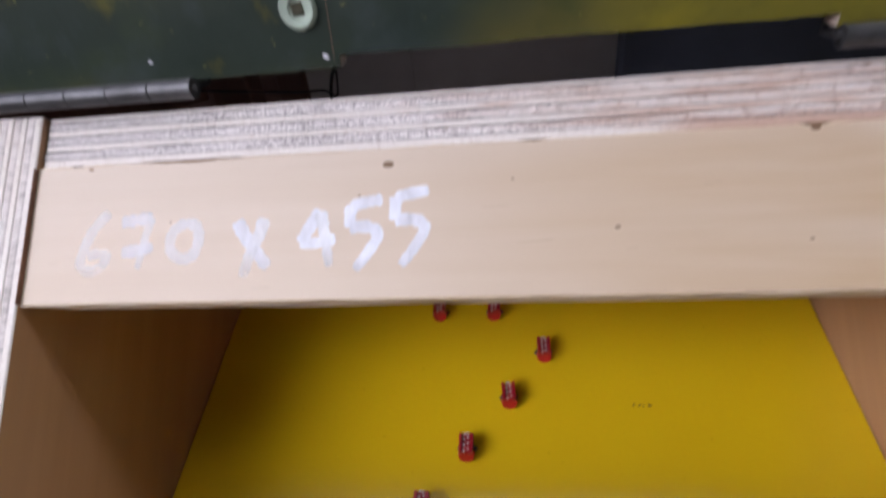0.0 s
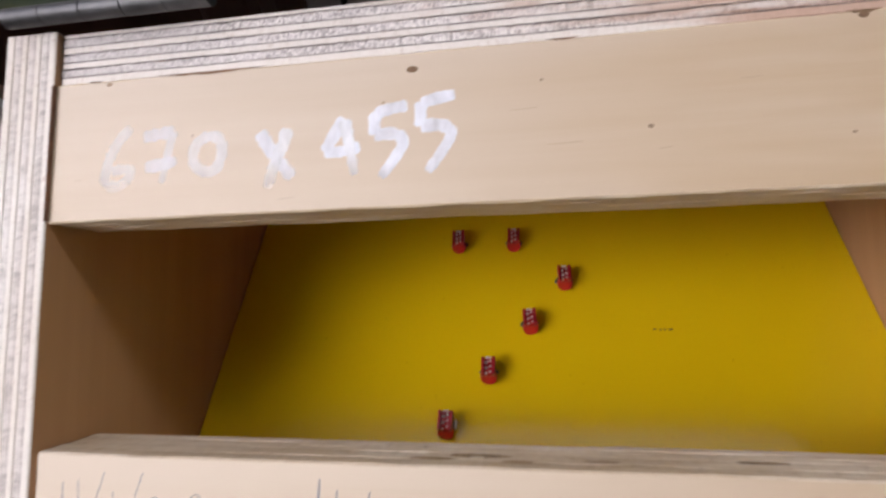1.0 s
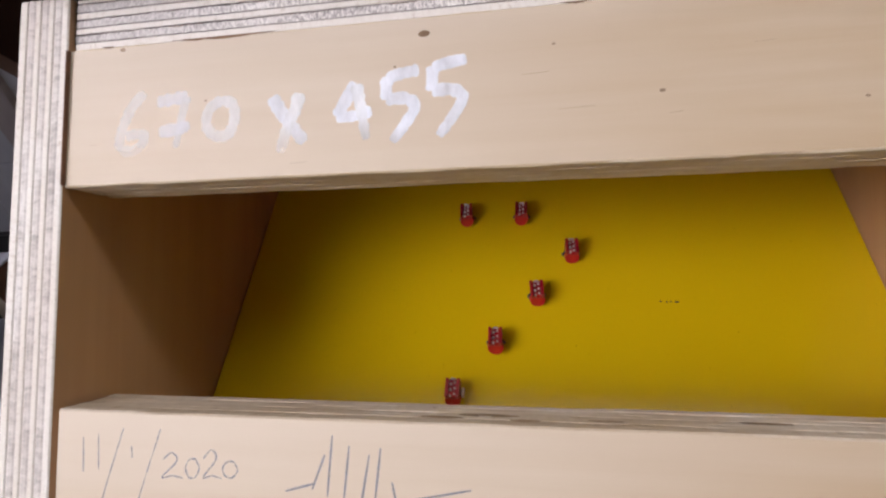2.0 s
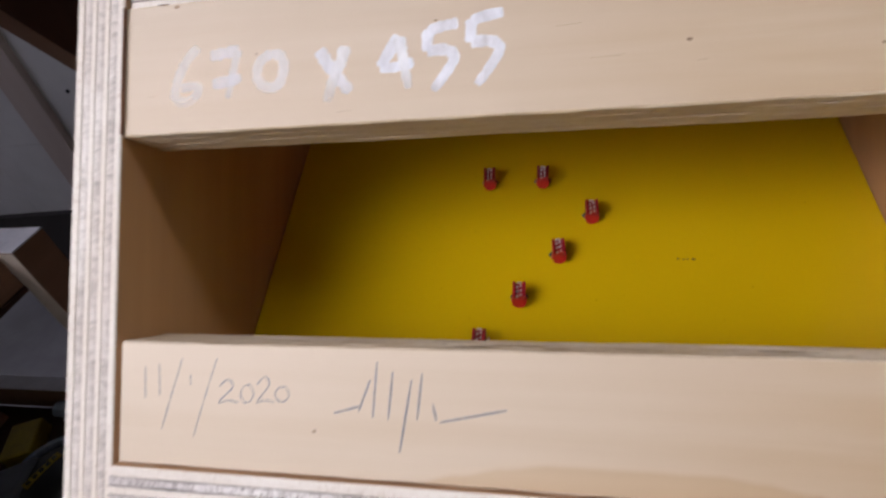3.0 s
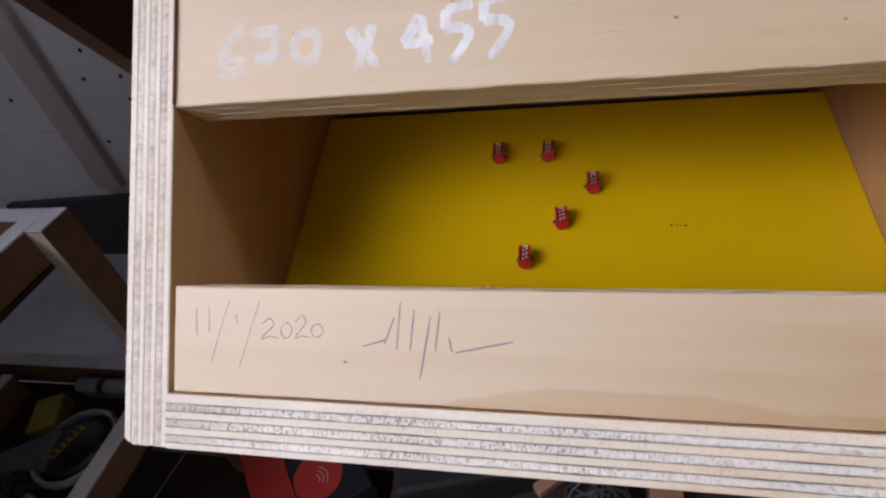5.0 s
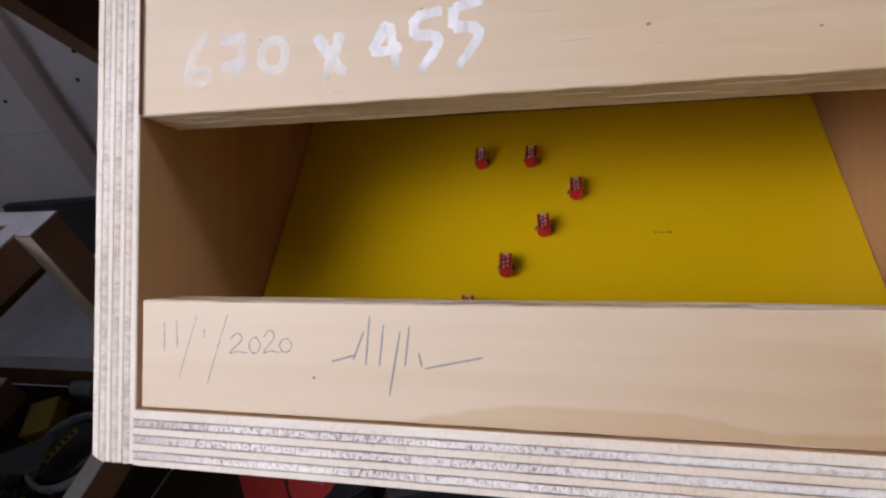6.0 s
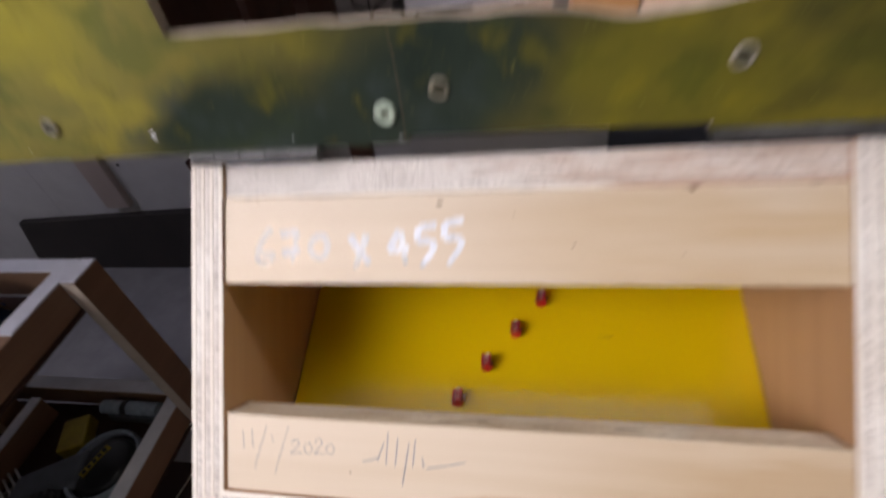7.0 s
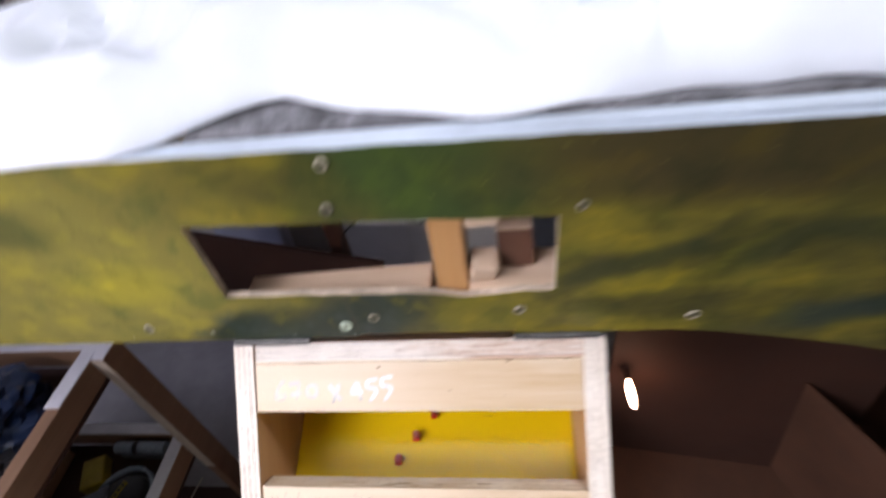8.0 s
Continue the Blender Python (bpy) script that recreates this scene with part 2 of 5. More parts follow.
def painted_scenery():
    """Landscape paint dabbed on board: olive, yellow-green, dark blue-green."""
    mat, tree, bsdf = nodes_of("scenic_green_paint")
    at = tree.nodes.new("ShaderNodeTexCoord")
    warp = noise_node(tree, coords(tree, (14, 14, 14)), 1.0, 2, 0.5)
    w = tree.nodes.new("ShaderNodeVectorMath")
    w.operation = "MULTIPLY_ADD"
    link(tree, warp, "Color", w, 0)
    w.inputs[1].default_value = (0.09, 0.0, 0.06)
    link(tree, at, "Object", w, 2)

    def patch(x, z, wide, high, soft=0.9, lean=0.0):
        m = tree.nodes.new("ShaderNodeMapping")
        m.vector_type = "TEXTURE"
        m.inputs["Location"].default_value = (x + 0.045, 0, z + 0.03)
        m.inputs["Rotation"].default_value = (0, radians(-lean), 0)
        m.inputs["Scale"].default_value = (wide, 1000, high)
        link(tree, w, "Vector", m, "Vector")
        d = tree.nodes.new("ShaderNodeVectorMath")
        d.operation = "LENGTH"
        link(tree, m, "Vector", d, 0)
        r = tree.nodes.new("ShaderNodeMapRange")
        r.interpolation_type = "SMOOTHSTEP"
        r.inputs["From Min"].default_value, r.inputs["From Max"].default_value = 1 + soft * 0.5, 1 - soft * 0.5
        link(tree, d, "Value", r, "Value")
        return r.outputs["Result"]

    def both(a, b):
        m = tree.nodes.new("ShaderNodeMath")
        m.operation = "MULTIPLY"
        tree.links.new(a, m.inputs[0])
        tree.links.new(b, m.inputs[1])
        return m.outputs[0]

    slant = coords(tree, (9, 9, 26), turn=(0, radians(24), 0))
    streak = noise_node(tree, slant, 1.0, 4, 0.55, 0.3)
    dab = noise_node(tree, coords(tree, (45, 45, 38)), 1.0, 5, 0.6, 0.25)
    blob = noise_node(tree, coords(tree, (24, 24, 30), shift=(2.2, 0, 5.1)), 1.0, 4, 0.6, 0.3)
    base = ramp(tree, streak, "Fac", [(0.34, (0.075, 0.07, 0.02)), (0.5, (0.14, 0.12, 0.022)), (0.64, (0.235, 0.195, 0.026))]).outputs[0]
    col = mix(tree, base, (0.33, 0.285, 0.075), patch(-0.30, 0.985, 0.19, 0.13))
    col = mix(tree, col, (0.45, 0.385, 0.06), patch(-0.215, 0.965, 0.035, 0.03))
    col = mix(tree, col, (0.17, 0.165, 0.05), patch(-0.27, 1.025, 0.035, 0.02))
    col = mix(tree, col, (0.06, 0.096, 0.024), patch(0.03, 1.045, 0.08, 0.045))
    col = mix(tree, col, (0.03, 0.046, 0.033), patch(-0.04, 0.908, 0.085, 0.032))
    col = mix(tree, col, (0.03, 0.046, 0.033), patch(-0.13, 0.9, 0.05, 0.02))
    col = mix(tree, col, (0.2, 0.175, 0.02), patch(0.06, 0.905, 0.025, 0.03))
    col = mix(tree, col, (0.08, 0.062, 0.022), patch(0.23, 1.052, 0.15, 0.04))
    col = mix(tree, col, (0.065, 0.068, 0.022), patch(0.16, 0.965, 0.075, 0.011, 1.2, 28))
    col = mix(tree, col, (0.3, 0.25, 0.022), patch(0.215, 0.957, 0.06, 0.009, 1.2, 25))
    col = mix(tree, col, (0.065, 0.068, 0.022), patch(0.3, 0.99, 0.1, 0.012, 1.2, 22))
    col = mix(tree, col, (0.04, 0.055, 0.04), patch(0.32, 0.905, 0.07, 0.016, 1.2, 15))
    light = ramp(tree, blob, "Fac", [(0.52, (0, 0, 0)), (0.64, (0.75, 0.75, 0.75))]).outputs[0]
    col = mix(tree, col, mix(tree, col, (1.5, 1.45, 0.9), 1.0, "MULTIPLY"), light)
    deep = ramp(tree, blob, "Fac", [(0.36, (0.8, 0.8, 0.8)), (0.46, (0, 0, 0))]).outputs[0]
    col = mix(tree, col, mix(tree, col, (0.6, 0.72, 0.75), 1.0, "MULTIPLY"), deep)
    slate = ramp(tree, dab, "Fac", [(0.5, (0, 0, 0)), (0.62, (0.7, 0.7, 0.7))]).outputs[0]
    col = mix(tree, col, (0.055, 0.075, 0.075), both(slate, patch(-0.1, 0.905, 0.11, 0.025)))
    olive = ramp(tree, dab, "Fac", [(0.3, (0.8, 0.8, 0.8)), (0.4, (0, 0, 0))]).outputs[0]
    col = mix(tree, col, (0.2, 0.18, 0.03), both(olive, patch(-0.06, 0.91, 0.14, 0.03)))
    two = ramp(tree, dab, "Fac", [(0.32, (0.6, 0.64, 0.6)), (0.48, (0.95, 0.95, 0.95)), (0.7, (1.0, 1.0, 0.85))])
    col = mix(tree, col, two.outputs[0], 0.7, "MULTIPLY")
    col = mix(tree, col, (0.77, 0.77, 0.77), 1.0, "MULTIPLY")
    fleck = noise_node(tree, coords(tree, (260, 260, 260)), 1.0, 3, 0.6)
    mask = ramp(tree, fleck, "Fac", [(0.68, (0, 0, 0)), (0.76, (0.5, 0.5, 0.5))])
    col = mix(tree, col, (0.36, 0.34, 0.08), mask.outputs[0])
    tree.links.new(col, bsdf.inputs["Base Color"])
    bsdf.inputs["Roughness"].default_value = 0.38
    bump(tree, bsdf, dab.outputs["Fac"], 0.5, 0.001)
    return mat


M = {
    "ply_face": timber("plywood_face", (0.505, 0.292, 0.156), (0.34, 0.18, 0.09), 2, 0.9, 0.5, 0.0001, 0.45),
    "rail_wood": timber("pale_planed_wood", (0.68, 0.575, 0.47), (0.575, 0.45, 0.32), 0, 0.8, 0.5, 0.00012, 0.5),
    "yellow": yellow_paint(),
    "scenic": painted_scenery(),
    "raw_edge": plain("raw_board_edge", (0.62, 0.52, 0.42), 0.85, vary=0.25, scale=300, relief=0.0006),
    "pine": timber("pine_batten", (0.62, 0.36, 0.15), (0.42, 0.21, 0.08), 2, 0.5, 0.5, 0.0001, 0.7),
    "pale_pine": timber("rough_pale_pine", (0.64, 0.49, 0.37), (0.46, 0.32, 0.22), 0, 0.5, 0.8, 0.0004, 0.7),
    "dark_wood": timber("dark_stained_wood", (0.12, 0.052, 0.032), (0.06, 0.026, 0.016), 2, 0.4, 0.5, 0.0002, 0.7),
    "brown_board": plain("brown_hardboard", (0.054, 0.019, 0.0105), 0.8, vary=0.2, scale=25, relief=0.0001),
    "stand_wood": timber("stand_timber", (0.33, 0.19, 0.115), (0.2, 0.11, 0.062), 1, 0.4, 0.55, 0.0002, 0.7),
    # White paint made bluish and brighter in place of bluish light on the rims.
    "rim_white": plain("worn_white_rim_paint", (0.82, 0.82, 0.9), 0.5, vary=0.12, scale=60),
    "bag_film": plain("dark_blue_glossy_film", (0.022, 0.04, 0.1), 0.12, vary=0.3, scale=30, relief=0.0012),
    "stand_pale": timber("stand_sawn_edge", (0.66, 0.57, 0.48), (0.5, 0.42, 0.34), 1, 0.5, 0.7, 0.0002, 0.6),
    "wall": plain("white_wall_board", (0.66, 0.645, 0.64), 0.75, vary=0.1, scale=14, relief=0.0004),
    "floor": plain("grey_concrete_floor", (0.34, 0.325, 0.33), 0.7, vary=0.2, scale=18, relief=0.0006),
    "ceiling": plain("white_ceiling_paint", (0.75, 0.75, 0.74), 0.85, vary=0.05, scale=8),
    "skirt": plain("dark_skirting_paint", (0.045, 0.036, 0.032), 0.6, vary=0.2, scale=20),
    "stud": timber("wall_stud_timber", (0.5, 0.42, 0.38), (0.42, 0.34, 0.3), 2, 0.4, 0.8, 0.0001, 0.4),
    "red": plain("red_plastic", (0.46, 0.016, 0.016), 0.35, vary=0.1, scale=400),
    "red_dark": plain("deep_red_plastic", (0.3, 0.008, 0.018), 0.28, vary=0.12, scale=400),
    "tin": plain("tinned_contact_metal", (0.85, 0.83, 0.8), 0.28, 0.55, vary=0.1, scale=900),
    # Pale, barely metallic colour stands in for glints on the contacts.
    "contact_tin": plain("pale_contact_metal", (0.82, 0.76, 0.73), 0.32, 0.25, vary=0.2, scale=900),
    "lilac_film": plain("pale_lilac_plastic_film", (0.5, 0.53, 0.68), 0.22, vary=0.1, scale=30, relief=0.0004),
    "steel": plain("bright_steel", (0.62, 0.61, 0.6), 0.32, 1.0, vary=0.12, scale=600),
    "dull_steel": plain("dull_grey_steel", (0.15, 0.148, 0.15), 0.5, 0.75, vary=0.3, scale=250, relief=0.0001),
    "cup_steel": plain("dull_cup_washer", (0.42, 0.385, 0.3), 0.5, 0.45, vary=0.25, scale=400),
    "mint": plain("painted_cup_washer", (0.56, 0.67, 0.55), 0.35, 0.1, vary=0.15, scale=500),
    "white_sheet": plain("white_plastic_sheet", (0.7, 0.74, 0.84), 0.35, vary=0.05, scale=30),
    "ballast": plain("dark_grey_ballast", (0.2, 0.2, 0.23), 0.9, vary=0.4, scale=300, relief=0.002),
    "ground_dark": plain("dark_railway_ground", (0.06, 0.055, 0.07), 0.85, vary=0.35, scale=200, relief=0.001),
    "sleeper_grey": plain("grey_brown_sleeper", (0.27, 0.23, 0.22), 0.8, vary=0.25, scale=200),
    "navy": plain("dark_blue_grey_board", (0.06, 0.068, 0.09), 0.5, vary=0.2, scale=40),
    "tool_grey": plain("mid_grey_tool_plastic", (0.15, 0.165, 0.2), 0.45, vary=0.15, scale=100),
    "ring_plastic": plain("pale_translucent_plastic", (0.36, 0.43, 0.52), 0.25, vary=0.15, scale=100),
    "black_matt": plain("matt_black_plastic", (0.006, 0.006, 0.009), 0.7, vary=0.2, scale=120),
    "tag_yellow": plain("faded_yellow_tag", (0.42, 0.31, 0.02), 0.5, vary=0.2, scale=120),
    "glue": plain("brown_glue", (0.2, 0.085, 0.04), 0.5, vary=0.35, scale=250),
    "old_screw": plain("dark_old_screw", (0.09, 0.085, 0.05), 0.6, 0.3, vary=0.3, scale=400),
    "navy_print": plain("dark_navy_printed_card", (0.016, 0.017, 0.027), 0.35, vary=0.2, scale=60),
    "white_trim": plain("white_painted_trim", (0.5, 0.57, 0.69), 0.5, vary=0.12, scale=60),
    "black": plain("black_plastic", (0.018, 0.018, 0.02), 0.35, vary=0.2, scale=120),
    "grey": plain("grey_tool_plastic", (0.12, 0.13, 0.15), 0.4, vary=0.15, scale=100),
    "tool_yellow": plain("tool_yellow_plastic", (0.55, 0.4, 0.01), 0.4, vary=0.15, scale=80),
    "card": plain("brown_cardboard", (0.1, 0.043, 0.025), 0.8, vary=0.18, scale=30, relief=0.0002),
    "box_red": plain("printed_red_card", (0.5, 0.035, 0.03), 0.45, vary=0.1, scale=60),
    "wire_grey": plain("dull_grey_wire", (0.11, 0.115, 0.135), 0.5, 0.5, vary=0.3, scale=200),
    "pink_pine": timber("pinkish_sawn_pine", (0.42, 0.25, 0.17), (0.27, 0.14, 0.085), 1, 0.6, 0.8, 0.0003, 0.7),
    "knot": plain("brown_wood_knot", (0.24, 0.14, 0.075), 0.7, vary=0.3, scale=900),
    "knot_faint": plain("pale_brown_knot", (0.36, 0.24, 0.155), 0.7, vary=0.3, scale=900),
    "scratch": plain("dark_scratch", (0.06, 0.04, 0.02), 0.7, vary=0.3, scale=900),
    "grain": plain("short_grain_pore", (0.54, 0.4, 0.275), 0.7, vary=0.2, scale=900),
    "pale_print": plain("pale_print", (0.6, 0.45, 0.42), 0.5, vary=0.1, scale=100),
}
M["rail_low"] = heart_band(timber("pale_planed_wood_with_heart", (0.68, 0.575, 0.47), (0.575, 0.45, 0.32), 0, 0.8, 0.5, 0.00012, 0.5), -0.06, 0.1, -0.0474, 0.01,
                           [(0.0, 0.0), (0.07, 0.07), (0.16, 0.4), (0.23, 0.62), (0.31, 0.8), (0.4, 0.8), (0.57, 0.8), (0.63, 0.68), (0.7, 0.5), (0.73, 0.4), (0.83, 0.45), (1.0, 0.55)], (0.88, 0.81, 0.71))
# Rails turn browner to the right, partly in place of fading light.
browner_end(M["rail_wood"], -0.06, 0.09, (0.79, 0.69, 0.54))
browner_end(M["rail_low"], -0.03, 0.1, (0.79, 0.7, 0.58))
M["ply_dirty"] = ply_end("ply_grubby_edge", (0.47, 0.38, 0.29), (0.63, 0.53, 0.43), (0.69, 0.6, 0.5), 0, (0.2, 0.36, 0.62), (0.76, 0.68, 0.58), size=400, relief=0.0002)
M["ply_dirty_dark"] = ply_end("ply_grubby_core", (0.41, 0.33, 0.25), (0.6, 0.5, 0.4), (0.67, 0.58, 0.48), 0, (0.22, 0.4, 0.62), (0.72, 0.63, 0.53), size=400, relief=0.0002)
# Top rail's edge: tan brightened in place of light bounced off the yellow panel.
M["ply_tan"] = ply_end("ply_tan_edge", (0.66, 0.52, 0.34), (0.78, 0.65, 0.46), (0.81, 0.69, 0.52), 0, (0.2, 0.38, 0.62), (0.86, 0.8, 0.72), size=420, relief=0.0002)
M["ply_tan_dark"] = ply_end("ply_tan_core", (0.62, 0.48, 0.31), (0.75, 0.61, 0.42), (0.79, 0.66, 0.49), 0, (0.22, 0.4, 0.62), (0.86, 0.8, 0.72), size=420, relief=0.0002)
PALE = ((0.62, 0.54, 0.475), (0.75, 0.69, 0.63), (0.8, 0.745, 0.69))
for k, axis in enumerate("xyz"):
    M["ply_light_" + axis] = ply_end("ply_pale_edge_" + axis, *PALE, k, (0.26, 0.4, 0.62), relief=0.0002)
M["ply_dark_x"] = ply_end("ply_torn_grey_edge", (0.26, 0.23, 0.22), (0.64, 0.6, 0.58), (0.9, 0.87, 0.85), 0, (0.34, 0.43, 0.52), (0.82, 0.79, 0.79), size=1500, relief=0.0006, calm=(-0.14, -0.1, (0.53, 0.49, 0.47)))
M["ply_dark_z"] = ply_end("ply_grey_edge", (0.44, 0.4, 0.37), (0.6, 0.55, 0.515), (0.74, 0.69, 0.65), 2, (0.3, 0.44, 0.6), (0.85, 0.81, 0.79), size=520, relief=0.0002)
M["ply_light_top"] = ply_end("ply_pale_stained_edge", *PALE, 0, (0.26, 0.4, 0.62), (0.66, 0.45, 0.35), (-0.07, 0.08), relief=0.0002)
M["ply_dark_top"] = ply_end("ply_grey_stained_edge", (0.33, 0.29, 0.275), (0.58, 0.53, 0.51), (0.88, 0.83, 0.79), 0, (0.33, 0.45, 0.58), (0.54, 0.35, 0.27), (-0.07, 0.06), size=1500, relief=0.0006, calm=(-0.135, -0.06, (0.55, 0.51, 0.49)))
RUSTY = [(0.32, (0.4, 0.24, 0.17)), (0.42, (0.62, 0.47, 0.38)), (0.52, (0.78, 0.7, 0.63)), (0.66, (0.84, 0.8, 0.77))]
CREAM = [(0.3, (0.52, 0.46, 0.42)), (0.42, (0.68, 0.63, 0.59)), (0.62, (0.78, 0.75, 0.73))]
scuffed(M["ply_dark_top"], -0.03, 0.03, 0.8, RUSTY, 0.0982)
scuffed(M["ply_light_top"], 0.0, 0.06, 0.75, RUSTY, 0.0995)
scuffed(M["ply_dark_x"], -0.03, 0.05, 0.8, CREAM, -0.07)
browner_end(M["ply_light_x"], -0.05, 0.06, (0.9, 0.82, 0.72))
M["seam"] = plain("grey_brown_glue_seam", (0.46, 0.405, 0.37), 0.7, vary=0.45, scale=260)


def worn_ink(name, colour, scale, cover, fade=None):
    """Ink that has not taken everywhere; fade: heights between which it runs dry."""
    mat, tree, bsdf = nodes_of(name)
    bsdf.inputs["Base Color"].default_value, bsdf.inputs["Roughness"].default_value = (*colour, 1), 0.6
    n = noise_node(tree, coords(tree, (scale, scale, scale * 0.5)), 1.0, 5, 0.65)
    r = tree.nodes.new("ShaderNodeMapRange")
    r.inputs["From Min"].default_value, r.inputs["From Max"].default_value = 0.32, 0.62
    r.inputs["To Min"].default_value, r.inputs["To Max"].default_value = cover
    link(tree, n, "Fac", r, "Value")
    out = r.outputs["Result"]
    if fade:
        at = tree.nodes.new("ShaderNodeTexCoord")
        sep = tree.nodes.new("ShaderNodeSeparateXYZ")
        link(tree, at, "Object", sep, "Vector")
        f = tree.nodes.new("ShaderNodeMapRange")
        f.inputs["From Min"].default_value, f.inputs["From Max"].default_value = fade
        f.inputs["To Min"].default_value = 0.25
        link(tree, sep, "Z", f, "Value")
        g = tree.nodes.new("ShaderNodeMapRange")
        for key, val in (("From Min", -0.13), ("From Max", -0.05), ("To Min", 0.46)):
            g.inputs[key].default_value = val
        link(tree, sep, "X", g, "Value")
        for src in (f, g):
            m = tree.nodes.new("ShaderNodeMath")
            m.operation = "MULTIPLY"
            tree.links.new(out, m.inputs[0])
            link(tree, src, "Result", m, 1)
            out = m.outputs[0]
    tree.links.new(out, bsdf.inputs["Alpha"])
    return mat


M["white_ink"] = worn_ink("white_marker_paint", (0.9, 0.92, 1.0), 160, (0.56, 0.82), (0.056, 0.066))
M["white_ink_thin"] = worn_ink("thin_white_marker_paint", (0.95, 0.96, 1.0), 160, (0.5, 0.74), (0.056, 0.07))
M["pencil"] = worn_ink("pencil_line", (0.38, 0.375, 0.43), 1500, (0.2, 0.62))
M["pencil_bold"] = worn_ink("pressed_pencil_line", (0.29, 0.285, 0.33), 1500, (0.35, 0.85))
glow, glow_tree, glow_bsdf = nodes_of("bulb_glow")
glow_bsdf.inputs["Emission Color"].default_value = (1.0, 0.6, 0.4, 1)
glow_bsdf.inputs["Emission Strength"].default_value = 32.0
M["glow"] = glow


# ---- mesh helpers ----
def mesh_of(bm, name, mats):
    me = bpy.data.meshes.new(name)
    bmesh.ops.recalc_face_normals(bm, faces=bm.faces[:])
    for e in bm.edges:
        if len(e.link_faces) == 2 and e.calc_face_angle(0.0) > 0.75:
            e.smooth = False
    bm.to_mesh(me)
    bm.free()
    for m in mats:
        me.materials.append(M[m])
    return me


def part(name, bm, material, parent=None, label=""):
    mats = material if isinstance(material, (list, tuple)) else [material]
    ob = new(name, mesh_of(bm, name, mats))
    if parent is not None:
        ob.parent = parent
    if label:
        ob["label"] = label
    return ob


def empty(name, m, label, category, group="", kind=""):
    ob = new(name)
    ob.empty_display_size = 0.02
    ob.matrix_world = m
    return tagged(ob, label, category, group, kind)


def thing(name, bm, material, label, category, group="", kind="", m=None):
    ob = part(name, bm, material)
    if m is not None:
        ob.matrix_world = m
    return tagged(ob, label, category, group, kind)


def box(bm, x0, x1, y0, y1, z0, z1, bevel=0.0, m=None, mat=0, seg=2):
    made = bmesh.ops.create_cube(bm, size=1.0)["verts"]
    for v in made:
        v.co = Vector(((x0 + x1) / 2 + v.co.x * (x1 - x0), (y0 + y1) / 2 + v.co.y * (y1 - y0), (z0 + z1) / 2 + v.co.z * (z1 - z0)))
    faces = {f for v in made for f in v.link_faces}
    if bevel:
        edges = list({e for v in made for e in v.link_edges})
        out = bmesh.ops.bevel(bm, geom=edges, offset=bevel, segments=seg, affect="EDGES", profile=0.5)
        faces = {f for f in faces if f.is_valid} | set(out["faces"])
        made = list({v for f in faces for v in f.verts})
    for f in faces:
        f.material_index = mat
    if m is not None:
        bmesh.ops.transform(bm, matrix=m, verts=made)
    return bm


def cube(*a, **k):
    return box(bmesh.new(), *a, **k)


def rod(bm, a, b, r, sides=16, r2=None, mat=0):
    a, b = Vector(a), Vector(b)
    d = b - a
    m = Matrix.Translation((a + b) / 2) @ d.to_track_quat("Z", "Y").to_matrix().to_4x4()
    made = bmesh.ops.create_cone(bm, cap_ends=True, segments=sides, radius1=r, radius2=r if r2 is None else r2, depth=d.length, matrix=m)["verts"]
    for f in {f for v in made for f in v.link_faces}:
        f.material_index = mat
        f.smooth = len(f.verts) == 4
    return bm


def lathe(profile, sides=28, m=None):
    """A turned shape from (radius, height) pairs."""
    bm = bmesh.new()
    rings = []
    for r, h in profile:
        rings.append([bm.verts.new((r * math.cos(2 * math.pi * k / sides), r * math.sin(2 * math.pi * k / sides), h)) for k in range(sides)])
    for lo, hi in zip(rings, rings[1:]):
        for k in range(sides):
            f = bm.faces.new((lo[k], lo[(k + 1) % sides], hi[(k + 1) % sides], hi[k]))
            f.smooth = True
    if profile[0][0] > 1e-6:
        bm.faces.new(rings[0][::-1])
    if profile[-1][0] > 1e-6:
        bm.faces.new(rings[-1])
    bmesh.ops.remove_doubles(bm, verts=bm.verts[:], dist=1e-6)
    if m is not None:
        bmesh.ops.transform(bm, matrix=m, verts=bm.verts[:])
    return bm


def tube(bm, points, r, sides=8, mat=0):
    """A bent round bar through the points."""
    pts = [Vector(p) for p in points]
    rings = []
    for k, p in enumerate(pts):
        d = (pts[min(k + 1, len(pts) - 1)] - pts[max(k - 1, 0)]).normalized()
        q = d.to_track_quat("Z", "Y")
        rings.append([bm.verts.new(p + q @ Vector((r * math.cos(2 * math.pi * s / sides), r * math.sin(2 * math.pi * s / sides), 0))) for s in range(sides)])
    for lo, hi in zip(rings, rings[1:]):
        for s in range(sides):
            f = bm.faces.new((lo[s], lo[(s + 1) % sides], hi[(s + 1) % sides], hi[s]))
            f.smooth, f.material_index = True, mat
    bm.faces.new(rings[0][::-1])
    bm.faces.new(rings[-1])
    return bm


def curve_points(ctrl, steps=6):
    """A smooth line through the control points."""
    c = [Vector(p) for p in ctrl]
    out = []
    for k in range(len(c) - 1):
        p0, p1, p2, p3 = c[max(k - 1, 0)], c[k], c[k + 1], c[min(k + 2, len(c) - 1)]
        for s in range(steps):
            t = s / steps
            out.append(0.5 * (2 * p1 + (p2 - p0) * t + (2 * p0 - 5 * p1 + 4 * p2 - p3) * t * t + (3 * p1 - p0 - 3 * p2 + p3) * t ** 3))
    return out + [c[-1]]


